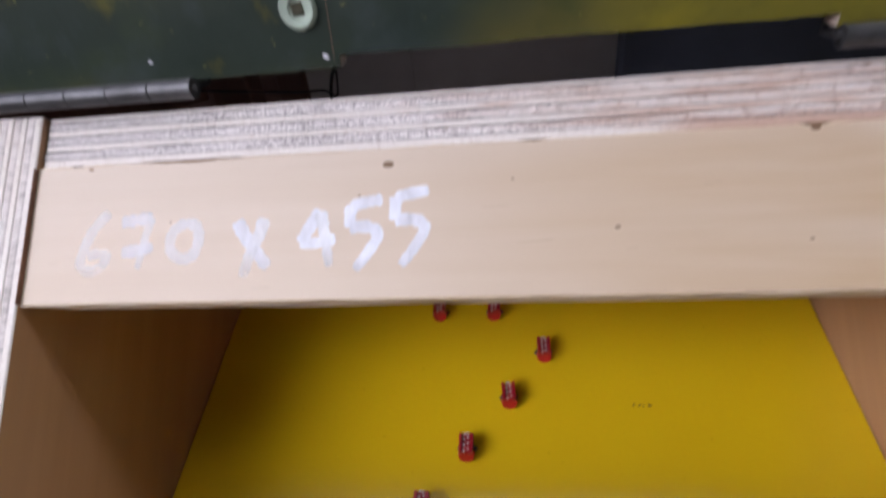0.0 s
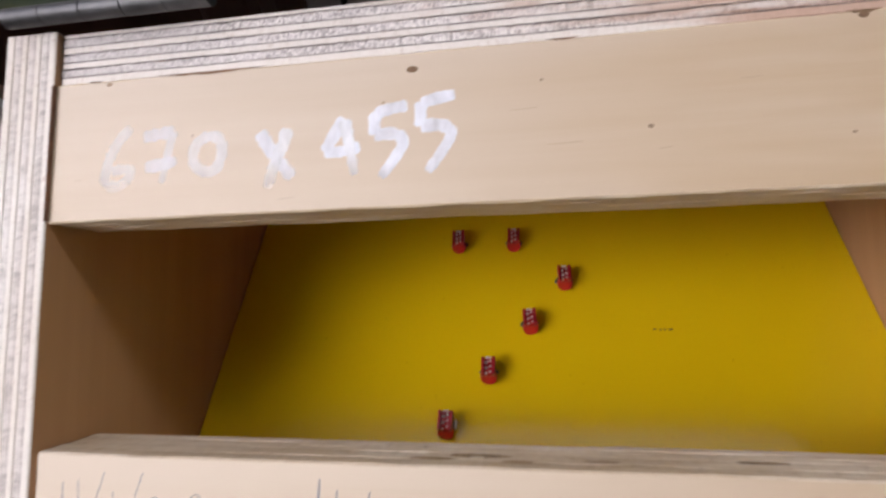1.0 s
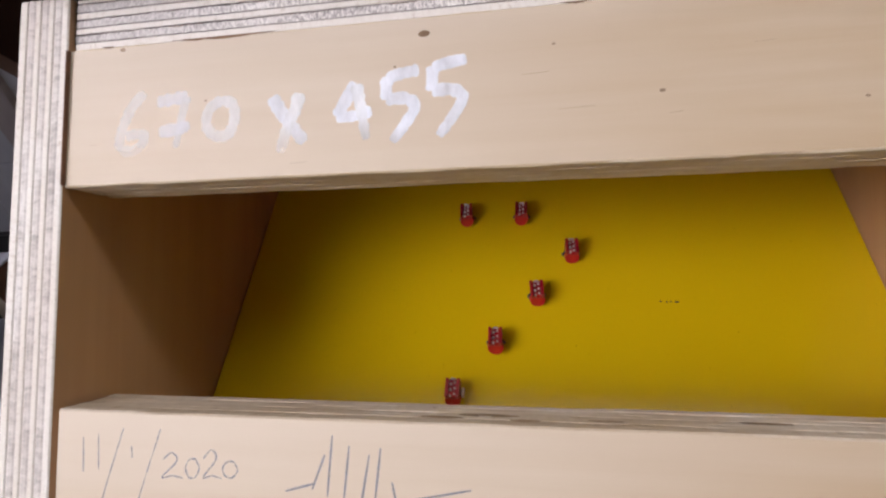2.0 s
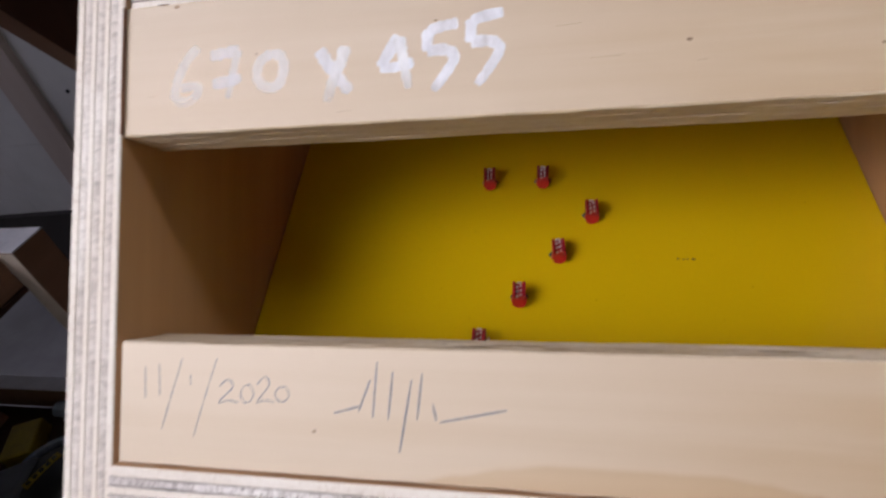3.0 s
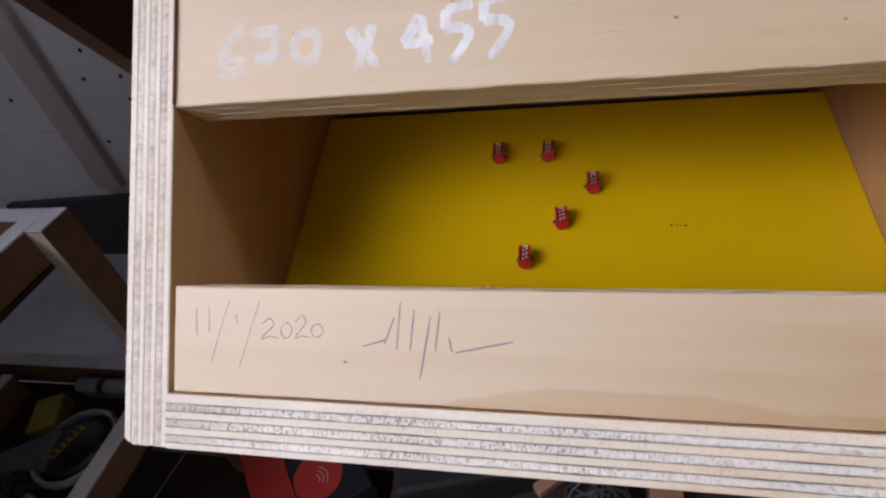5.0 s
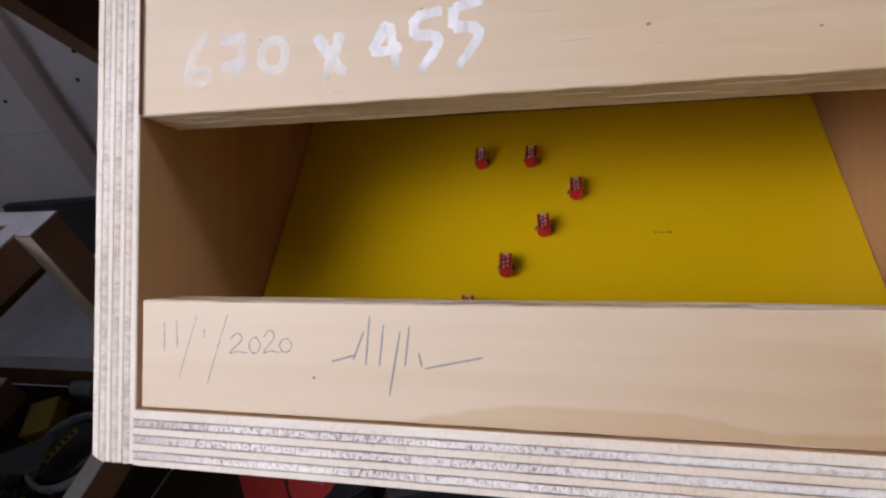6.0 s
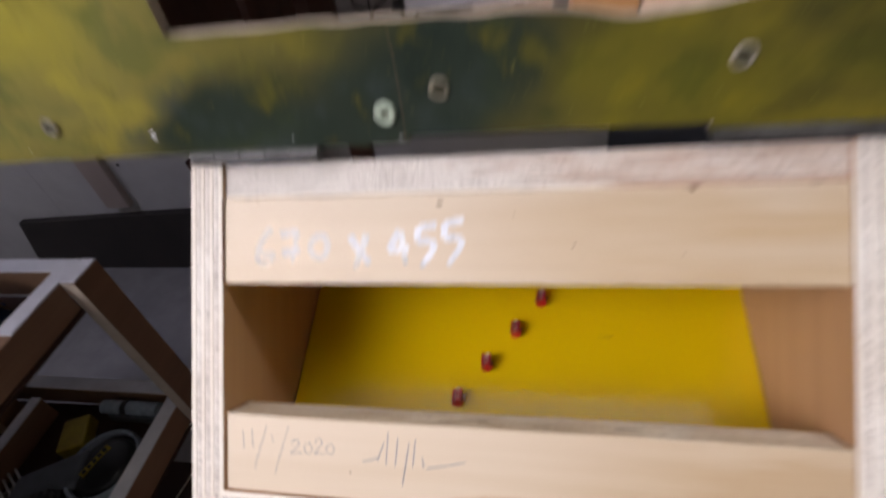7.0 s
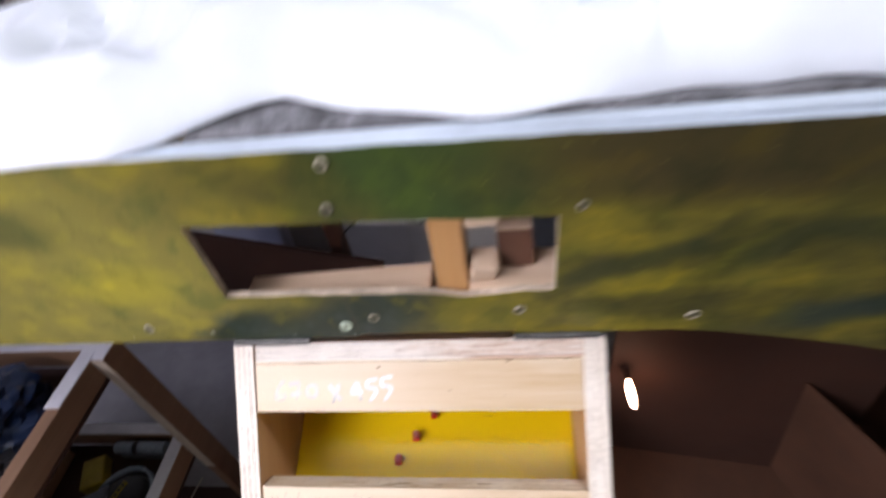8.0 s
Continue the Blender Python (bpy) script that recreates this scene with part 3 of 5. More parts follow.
# ---- room ----
def room():
    x0, x1, y0, y1, top = -2.6, 2.2, -2.0, 0.9, 2.42
    thing("floor", cube(x0, x1, y0, y1, -0.1, 0), "floor", "grey concrete workshop floor with scuffs", "floor", kind="structure")
    thing("ceiling", cube(x0, x1, y0, y1, top, top + 0.1), "ceiling", "plain white painted workshop ceiling", "ceiling", kind="structure")
    wall = thing("wall_north", cube(x0, x1, y1 + 0.004, y1 + 0.1, 0, top), "wall", "white boarded wall with butted panel joints and screw heads", "wall", kind="structure")
    for row, (lo, hi) in enumerate(((0.0, 0.4095), (0.4105, 0.861), (0.862, 1.6), (1.601, top))):
        shift = 0.03 if row % 2 else 0.0
        for k in range(4):
            a = x0 + (x1 - x0) * k / 4 + shift * (k > 0)
            b = x0 + (x1 - x0) * (k + 1) / 4 + shift * (k < 3)
            part("panel", cube(a + 0.0005, b - 0.0005, y1 - 0.008, y1 + 0.004, lo, hi, 0.0007), "wall", wall)
    for x, z in ((-1.182, 0.587), (-1.024, 0.602), (-1.06, 0.538), (-0.959, 0.538), (-0.968, 0.482), (-1.099, 0.374), (-0.9, 0.7), (-1.3, 0.5)):
        bm = lathe([(0.0, 0), (0.0045, 0), (0.0045, 0.002), (0.0, 0.0026)], 12, pose(x, y1 - 0.008, z, 90))
        part("screw_head", bm, "black", wall)
    for name, b in (("wall_west", (x0 - 0.1, x0, y0, y1, 0, top)), ("wall_east", (x1, x1 + 0.1, y0, y1, 0, top)), ("wall_south", (x0, x1, y0 - 0.1, y0, 0, top))):
        thing(name, cube(*b), "wall", "plain white painted workshop wall", "wall", kind="structure")
    # Plank against the wall, its sloping outline shaped to fit the camera's view.
    bm = cube(-1.56, -0.6, y1 - 0.03, y1 - 0.0085, 0.0, 0.195, 0.002)
    for v in bm.verts:
        if v.co.z > 0.1:
            v.co.z += 0.045 * max(0.0, min(1.0, (v.co.x + 1.56) / 0.6))
        elif v.co.x < -1.5:
            v.co.x -= 0.06
    thing("wall_plank", bm, "skirt", "dark plank standing against the wall", "skirting", kind="structure")
    thing("wall_stud", cube(-1.205, -1.13, y1 - 0.03, y1 - 0.0085, 0.2445, 1.03, 0.002), "stud", "weathered upright timber stud on the white wall", "stud", kind="structure")


room()


# ---- box under the board ----
TILT = -43.8
BOX = pose(0, 0, 0.8, TILT)
control_box = empty("control_box", BOX, "open plywood control box with a yellow inner panel", "box")
LAYERS = (0.125, 0.14, 0.14, 0.145, 0.145, 0.135, 0.17)
SIDE_LAYERS = (0.17, 0.14, 0.13, 0.14, 0.13, 0.14, 0.15)
TOP_LAYERS = (0.155, 0.16, 0.13, 0.165, 0.14, 0.165, 0.085)


def soften(bm, lo, hi):
    """Rounds the lower outer corner of an upright board."""
    for v in bm.verts:
        out = (hi[0] - v.co.x) if hi[0] < 0 else (v.co.x - lo[0])
        if v.co.z < lo[2] + 0.002:
            v.co.z += 0.0022 * max(0.0, out / (hi[0] - lo[0]) - 0.72) ** 2 / 0.0784


def torn(a, b, across, seed):
    """One core ply whose front edge is broken into small chips along its length."""
    run = 2 if across == 0 else 0
    n, rows = int((b[run] - a[run]) / 0.0009), 4
    bm, grid = bmesh.new(), []
    for i in range(n + 1):
        line = []
        for j in range(rows + 1):
            p = [0.0, 0.0, 0.0]
            p[run] = a[run] + (b[run] - a[run]) * i / n
            p[across] = a[across] + (b[across] - a[across]) * j / rows
            rough = 0.35 + 0.65 * max(0.0, min(1.0, noise.noise(Vector((p[run] * 22, seed * 3.7, 2.0))) * 2 + 0.5))
            chip = noise.noise(Vector((p[run] * 520, p[across] * 300, seed * 5.1))) + 0.5 * noise.noise(Vector((p[run] * 1300, p[across] * 700, seed)))
            p[1] = a[1] + (0.00055 if across == 2 else 0.00012) * rough * max(-0.9, chip) + (0.00025 if j == rows else 0.00015 if j == 0 else 0.0)
            line.append(bm.verts.new(p))
        grid.append(line)
    for u, v in zip(grid, grid[1:]):
        for j in range(rows):
            bm.faces.new((u[j], v[j], v[j + 1], u[j + 1]))
    geo = bmesh.ops.extrude_face_region(bm, geom=bm.faces[:])
    for v in [v for v in geo["geom"] if isinstance(v, bmesh.types.BMVert)]:
        v.co.y = b[1]
    return bm


def seam(board, lo, hi, across, at, seed):
    """Dark glue seam between two plies, wavering and thinning out along the sawn edge."""
    run = 2 if across == 0 else 0
    n = int((hi[run] - lo[run]) / 0.0012)
    bm, rows = bmesh.new(), []
    for i in range(n + 1):
        u = lo[run] + (hi[run] - lo[run]) * i / n
        wav = 0.00022 * noise.noise(Vector((u * 60, seed * 2.3, 0))) + 0.00012 * noise.noise(Vector((u * 400, seed, 4)))
        wide = (0.0002 if at < 0 else 0.0001) * max(0.05, 0.6 + 1.1 * noise.noise(Vector((u * 45, seed * 1.7, 9))) + 0.6 * noise.noise(Vector((u * 330, seed * 1.7, 2))))
        row = []
        for y, side in ((lo[1] + 0.001, -1), (lo[1] - 0.00003, -1), (lo[1] - 0.00003, 1), (lo[1] + 0.001, 1)):
            p = [0.0, y, 0.0]
            p[run], p[across] = u, at + wav + side * wide
            row.append(bm.verts.new(p))
        rows.append(row)
    for a, b in zip(rows, rows[1:]):
        for k in range(4):
            bm.faces.new((a[k], a[(k + 1) % 4], b[(k + 1) % 4], b[k]))
    bm.faces.new(rows[0])
    bm.faces.new(rows[-1][::-1])
    bmesh.ops.recalc_face_normals(bm, faces=bm.faces[:])
    part("glue_seam", bm, "seam", board, "thin dark glue seam between plies")


def plywood(name, lo, hi, across, edge_axis, label, layers):
    """A board of seven plies stacked along one axis; the grey plies sit a little back from the sawn edge."""
    at, board = lo[across], None
    for k, share in enumerate(layers):
        a, b = list(lo), list(hi)
        a[across], b[across] = at, at + share * (hi[across] - lo[across])
        if k and across == 2:
            seam(board, lo, hi, across, at, k + 10 * (lo[2] > 0))
        at = b[across]
        if k % 2:
            a[1] += 0.0002
            bm = torn(a, b, across, k)
            if across == 0:
                soften(bm, lo, hi)
            part("core_ply", bm, "ply_dark_" + edge_axis, board, "torn grey end-grain ply")
            continue
        bm = cube(a[0], b[0], a[1], b[1], a[2], b[2], 0.0004, seg=1)
        if across == 0:
            soften(bm, lo, hi)
        for f in bm.faces:
            f.material_index = 0 if f.normal.y < -0.5 or (across == 0 and abs(f.normal.z) > 0.5) else 1
        mats = ["ply_light_" + edge_axis, "ply_face"]
        board = part(name, bm, mats, control_box, label) if board is None else (part("face_ply", bm, mats, board) and board)
    return board


plywood("side_panel", (-0.160, 0.0016, -0.067), (-0.1424, 0.165, 0.1128), 0, "z", "plywood side with striped sawn edge", SIDE_LAYERS)
plywood("side_panel", (0.1337, 0.0016, -0.067), (0.1512, 0.165, 0.1128), 0, "z", "plywood side with striped sawn edge", SIDE_LAYERS)
plywood("top_panel", (-0.1420, 0.0036, 0.0962), (0.1335, 0.165, 0.1125), 2, "top", "plywood top with torn striped edge", TOP_LAYERS)
plywood("bottom_panel", (-0.1420, 0.0002, -0.0668), (0.1335, 0.165, -0.0478), 2, "x", "plywood bottom with striped sawn edge", LAYERS)
part("back_panel", cube(-0.1420, 0.1335, 0.158, 0.1648, -0.0476, 0.096), "brown_board", control_box, "dark hardboard back")


def rail(name, x0, x1, y0, y1, z0, z1, face, edges, label):
    """A plywood rail, face veneer to the front, its plies showing on the sawn edges."""
    at, board = y0, None
    for k, share in enumerate(LAYERS):
        end, inset = at + share * (y1 - y0), 0.00008 if k % 2 else 0.0
        bm, n = bmesh.new(), 36
        rings = []
        for i in range(n + 1):
            x = x0 + (x1 - x0) * i / n
            wob = [inset + 0.0003 * noise.noise(Vector((x * 70, k * 3.1, e))) for e in (0, 5)]
            soft = 0.0005 if k in (0, 6) else 0.0
            f, r = (soft, 0.0) if k == 0 else (0.0, soft)
            ring = [(at, z0 + f + wob[0]), (at, z1 - f - wob[1]), (end, z1 - r - wob[1]), (end, z0 + r + wob[0])]
            if soft:
                ring.insert(1 if k == 0 else 4, None)
                ring = [(at, z0 + soft), (at, z1 - soft), (at + soft, z1 - wob[1]), (end, z1 - wob[1]), (end, z0 + wob[0]), (at + soft, z0 + wob[0])] if k == 0 else \
                    [(at, z0 + wob[0]), (at, z1 - wob[1]), (end - soft, z1 - wob[1]), (end, z1 - soft), (end, z0 + soft), (end - soft, z0 + wob[0])]
            rings.append([bm.verts.new((x, y, z)) for y, z in ring])
        m = len(rings[0])
        for p, q in zip(rings, rings[1:]):
            for e in range(m):
                bm.faces.new((p[e], p[(e + 1) % m], q[(e + 1) % m], q[e]))
        bm.faces.new(rings[0][::-1])
        bm.faces.new(rings[-1])
        bmesh.ops.recalc_face_normals(bm, faces=bm.faces[:])
        for fc in bm.faces:
            fc.material_index = 0 if fc.normal.y < -0.9 else 1
        edge = edges[k % 2]
        if board is None:
            board = part(name, bm, [face, edge], control_box, label)
        else:
            part("core_ply" if k % 2 else "face_ply", bm, [edge, edge], board)
        at = end
    return board


top_rail = rail("top_rail", -0.1421, 0.1330, 0.0022, 0.0215, 0.054, 0.0958, "rail_wood", ("ply_tan", "ply_tan_dark"), "pale wooden rail with white painted size marks")
low_rail = rail("bottom_rail", -0.1403, 0.1330, 0.0022, 0.0225, -0.0474, -0.0104, "rail_low", ("ply_dirty", "ply_dirty_dark"), "pale wooden rail with a pencilled date and signature")

bm = bmesh.new()
box(bm, -0.14218, -0.14165, 0.0008, 0.0026, 0.0545, 0.0955, 0.0002)
part("glue_line", bm, "glue", top_rail, "reddish brown glue line at the rail end")
for x, y, w, d in ((-0.03, 0.008, 0.006, 0.0012), (-0.018, 0.011, 0.008, 0.0016), (-0.008, 0.007, 0.004, 0.001), (0.012, 0.009, 0.005, 0.0008), (0.05, 0.012, 0.007, 0.0011)):
    bm = bmesh.new()
    bm.faces.new([bm.verts.new((x + w * math.cos(q * math.pi / 8) * (1 + 0.35 * noise.noise(Vector((q * 1.3, x * 90, 0)))), y + d * math.sin(q * math.pi / 8), -0.01032)) for q in range(16)])
    part("stain", bm, "knot_faint", low_rail, "brown stain on the sawn top edge")
bm = bmesh.new()
box(bm, -0.14215, -0.14035, 0.007, 0.022, -0.0472, -0.0108, 0.0002)
part("glue_line", bm, "glue", low_rail, "reddish brown glue line at the rail end")
for x0, x1, deep in ((-0.108, -0.074, 0.0011), (-0.131, -0.126, 0.0006), (0.002, 0.011, 0.0007), (0.071, 0.079, 0.0012), (0.118, 0.124, 0.0008)):
    bm = bmesh.new()
    over = [bm.verts.new((x0 + (x1 - x0) * q / 12, 0.00205, 0.09585)) for q in range(13)]
    under = [bm.verts.new((x0 + (x1 - x0) * q / 12, 0.00205, 0.0958 - deep * math.sin(math.pi * q / 12) * (0.7 + 0.5 * noise.noise(Vector((q * 0.9, x0 * 50, 0)))))) for q in range(13)]
    for q in range(12):
        bm.faces.new((over[q], over[q + 1], under[q + 1], under[q]))
    part("splinter", bm, "knot", top_rail, "torn brown splinter along the rail edge")

# yellow inner panel, leaning back
SLOPE = 61.0
PANEL = pose(0, 0.09914, 0.01751, SLOPE)
bm = cube(-0.1419, 0.1333, -0.075, 0.0815, -0.004, 0.0, 0.0004)
bmesh.ops.transform(bm, matrix=PANEL, verts=bm.verts[:])
yellow = part("yellow_panel", bm, "yellow", control_box, "glossy yellow panel leaning back inside the box")
bm = bmesh.new()
for dx, dy, w in ((-0.0035, 0.0002, 0.0008), (-0.0012, -0.0001, 0.0007), (0.0004, 0.0001, 0.0006), (0.0028, 0.0, 0.0016)):
    box(bm, 0.0515 + dx - w / 2, 0.0515 + dx + w / 2, dy - 0.0019, dy - 0.0012, 0.0, 0.0002)
bmesh.ops.transform(bm, matrix=PANEL, verts=bm.verts[:])
part("scratch", bm, "scratch", yellow, "small dark scratch")


# handwriting: strokes in a unit cell, drawn as flat ribbons; each with its width at both ends and its ink
GLYPHS = {
    "6": [([(0.92, 0.98), (0.52, 0.77), (0.24, 0.5), (0.1, 0.25), (0.14, 0.09), (0.48, 0.02), (0.84, 0.11), (0.96, 0.26), (0.66, 0.3), (0.3, 0.27)], 1.0, 0.85, 1)],
    "7": [([(0.02, 0.88), (0.45, 0.91), (0.92, 0.95)], 1.05, 1.05, 0), ([(0.9, 0.95), (0.77, 0.6), (0.6, 0.0)], 0.85, 0.6, 1), ([(0.1, 0.31), (0.55, 0.34), (1.0, 0.4)], 1.1, 0.95, 0)],
    "0": [([(0.55, 0.95), (0.14, 0.72), (0.06, 0.32), (0.33, 0.05), (0.76, 0.07), (0.95, 0.46), (0.86, 0.82), (0.5, 0.94)], 1.0, 0.9, 1)],
    "x": [([(0.07, 0.95), (0.28, 0.72), (0.54, 0.49), (0.93, 0.17)], 1.25, 1.0, 0), ([(0.78, 0.98), (0.69, 0.72), (0.5, 0.47), (0.3, 0.02)], 1.1, 0.9, 1)],
    "4": [([(0.6, 0.95), (0.33, 0.68), (0.07, 0.41)], 1.2, 1.0, 0), ([(0.07, 0.41), (0.5, 0.4), (1.0, 0.47)], 1.0, 0.9, 0), ([(0.6, 0.93), (0.7, 0.58), (0.86, 0.0)], 1.2, 0.7, 1)],
    "5": [([(1.0, 0.98), (0.55, 0.95), (0.1, 0.9)], 1.0, 1.0, 0), ([(0.12, 0.92), (0.09, 0.76), (0.1, 0.6)], 1.0, 1.0, 0),
          ([(0.08, 0.6), (0.62, 0.6), (0.88, 0.48), (0.6, 0.24), (0.25, 0.02)], 1.1, 0.8, 0)],
    "1": [([(0.4, 1.0), (0.6, 0.0)], 1.0, 1.0, 0)],
    "/": [([(1.0, 1.0), (0.5, 0.52), (0.0, 0.0)], 1.0, 0.8, 0)],
    "2": [([(0.05, 0.7), (0.45, 1.0), (0.7, 0.7), (0.05, 0.05), (0.5, 0.12), (1.0, 0.05)], 1.0, 1.0, 0)],
    "o": [([(0.75, 0.95), (0.3, 0.9), (0.03, 0.5), (0.25, 0.05), (0.7, 0.05), (0.97, 0.5), (0.7, 0.95)], 1.0, 1.0, 0)],
}


def ribbon(bm, line, width, y, w0=1.0, w1=1.0, mat=0):
    pts = curve_points([(x, 0, z) for x, z in line], 7)
    left, right = [], []
    for k, p in enumerate(pts):
        d = (pts[min(k + 1, len(pts) - 1)] - pts[max(k - 1, 0)]).normalized()
        ends = min(k, len(pts) - 1 - k)
        wide = width * (0.5 + 0.14 * noise.noise(p * 900)) * (0.6, 0.88, 1.0)[min(ends, 2)] * (w0 + (w1 - w0) * k / len(pts))
        side = Vector((-d.z, 0, d.x)) * wide
        left.append(bm.verts.new((p.x + side.x, y, p.z + side.z)))
        right.append(bm.verts.new((p.x - side.x, y, p.z - side.z)))
    for k in range(len(pts) - 1):
        bm.faces.new((left[k], left[k + 1], right[k + 1], right[k])).material_index = mat


def writing(chars, width, y, inks, parent, name, label):
    for ch, x0, x1, z0, z1 in chars:
        bm = bmesh.new()
        for k, (line, w0, w1, ink) in enumerate(GLYPHS[ch]):
            ribbon(bm, [(x0 + u * (x1 - x0), z0 + v * (z1 - z0)) for u, v in line], width, y - 0.00003 * k, w0, w1, ink)
        part(name, bm, inks, parent, label.format("0" if ch == "o" else ch))


writing([("6", -0.1246, -0.1153, 0.0633, 0.0812), ("7", -0.1120, -0.1012, 0.0640, 0.0797), ("0", -0.0965, -0.0868, 0.0663, 0.0777),
         ("x", -0.0768, -0.0655, 0.0605, 0.0777), ("4", -0.058, -0.0472, 0.0632, 0.0797), ("5", -0.0441, -0.0342, 0.0618, 0.0816),
         ("5", -0.0316, -0.0215, 0.0626, 0.0836)], 0.0034, 0.00212, ["white_ink", "white_ink_thin"], top_rail, "painted_mark", "white hand-painted {}")
writing([("1", -0.1325, -0.131, -0.0274, -0.0178), ("1", -0.1280, -0.1258, -0.0266, -0.0168), ("/", -0.1258, -0.1192, -0.0366, -0.0151),
         ("1", -0.1168, -0.1158, -0.0228, -0.0199), ("/", -0.1151, -0.1076, -0.0384, -0.0148), ("2", -0.1071, -0.1003, -0.0279, -0.021),
         ("o", -0.0998, -0.0955, -0.0274, -0.022), ("2", -0.0947, -0.0889, -0.0274, -0.0197), ("o", -0.0888, -0.0842, -0.0267, -0.0222)],
        0.0005, 0.00214, ["pencil"], low_rail, "pencil_mark", "pencilled {}")
bm = bmesh.new()
for line in ([(-0.0705, -0.0292), (-0.0622, -0.0268)], [(-0.0632, -0.0285), (-0.0598, -0.0195)], [(-0.0578, -0.0145), (-0.0590, -0.0300)],
             [(-0.0532, -0.0170), (-0.0545, -0.0302)], [(-0.0478, -0.0190), (-0.0512, -0.0392)], [(-0.0448, -0.0172), (-0.0462, -0.0300)],
             [(-0.0418, -0.0255), (-0.0408, -0.0300)], [(-0.0398, -0.0303), (-0.0216, -0.0263)]):
    ribbon(bm, line, 0.0006, 0.00214)
part("pencil_mark", bm, "pencil_bold", low_rail, "pencilled signature shown as plain bars")


def spot(x, z, rx, rz, y, parent, mat="knot_faint"):
    bm = bmesh.new()
    ring = [bm.verts.new((x + rx * (1 + 0.3 * noise.noise(Vector((k, x * 99, z * 99)))) * math.cos(k * math.pi / 7), y, z + rz * math.sin(k * math.pi / 7))) for k in range(14)]
    bm.faces.new(ring)
    part("knot", bm, mat, parent, "small brown knot")


for x, z, rx, rz in ((-0.0328, 0.091, 0.0022, 0.0012), (0.0008, 0.0852, 0.0006, 0.0004), (0.0265, 0.0712, 0.001, 0.0006), (0.0708, 0.0667, 0.0008, 0.0004),
                     (0.0751, 0.0945, 0.0016, 0.0009), (-0.1238, 0.0945, 0.0013, 0.0008), (-0.0963, 0.0772, 0.0006, 0.0005), (-0.0408, 0.0825, 0.0005, 0.0004)):
    spot(x, z, rx * 0.75, rz * 0.75, 0.00214, top_rail, "knot" if rx > 0.0015 else "knot_faint")
for x, z, w in ((-0.004, 0.0778, 0.007), (0.006, 0.0682, 0.009), (-0.068, 0.0578, 0.005), (0.0295, 0.0655, 0.003), (-0.132, 0.0662, 0.004), (0.05, 0.0815, 0.005), (0.1, 0.0765, 0.007)):
    bm = bmesh.new()
    ribbon(bm, [(x - w / 2, z), (x, z + 0.0001), (x + w / 2, z + 0.0003)], 0.00016, 0.00214)
    part("grain_pore", bm, "grain", top_rail)
spot(-0.0765, -0.0346, 0.0006, 0.0005, 0.00214, low_rail)


# ---- six red terminals standing on the yellow panel ----
def terminal():
    """A red channel on a square metal foot, a round boss at its front end and three springy contacts between its walls."""
    ob = empty("terminal_block", pose(0, 0, 0), "small red plastic terminal with three bright contacts on the yellow panel", "connector", "red terminals on the yellow panel")
    body = part("body", cube(-0.0027, 0.0027, -0.0036, 0.0038, 0.0026, 0.0066, 0.0003, seg=1), "red_dark", ob)
    boss = rod(bmesh.new(), (0, -0.0026, 0.0036), (0, -0.0042, 0.0043), 0.0034, 28, 0.0031)
    part("boss", boss, "red", body, "round bright red end")
    for x in (-0.0022, 0.0022):
        bm = cube(x - 0.0006, x + 0.0006, -0.0036, 0.0038, 0.0063, 0.0085, 0.0002, seg=1)
        for v in bm.verts:
            if v.co.z > 0.007:
                v.co.z -= 0.0009 * math.sin((v.co.y + 0.0036) / 0.0074 * math.pi)
        part("wall", bm, "red_dark", body)
    for y in (-0.0025, -0.0002, 0.0021):
        bm = bmesh.new()
        for side in (-1, 1):
            box(bm, side * 0.00078 - 0.00045, side * 0.00078 + 0.00045, y - 0.0004 + side * 0.00035, y + 0.0004 + side * 0.00035, 0.0062, 0.0077, 0.00022, seg=1)
        part("contact", bm, "contact_tin", body, "bright metal contact")
    part("end_clip", cube(-0.0011, 0.0011, 0.0036, 0.0040, 0.0060, 0.0076, 0.0001, seg=1), "contact_tin", body, "bright metal end clip")
    # Dark metal carries the shade that falls on the foot.
    part("foot", cube(-0.0030, 0.0030, -0.0030, 0.0030, 0.0, 0.0016, 0.0003, pose(0, 0, 0, 0, 0, 45), seg=1), "dull_steel", ob, "metal foot coloured dark for the shade on it")
    part("stem", rod(bmesh.new(), (0, 0, 0.001), (0, 0, 0.0027), 0.0019, 14), "dull_steel", ob)
    return ob


first = terminal()
SPOTS = ((-0.0352, 0.0441, 2), (-0.009, 0.0441, -2), (0.0129, 0.0225, 1), (-0.003, 0.0012, 4), (-0.0203, -0.0206, 0), (-0.0366, -0.0425, -1))
for k, (x, s, turn) in enumerate(SPOTS):
    m = BOX @ PANEL @ pose(x, s, 0.0, 0, 0, turn)
    if k:
        last = copy_thing(first, m)
    else:
        first.matrix_world = m
tab = cube(0.0032, 0.0041, -0.0018, 0.0016, 0.0012, 0.0042, 0.0002, seg=1)
part("side_tab", tab, "contact_tin", last, "bright bent metal tab")


# ---- painted fascia ----
FY = 0.0795


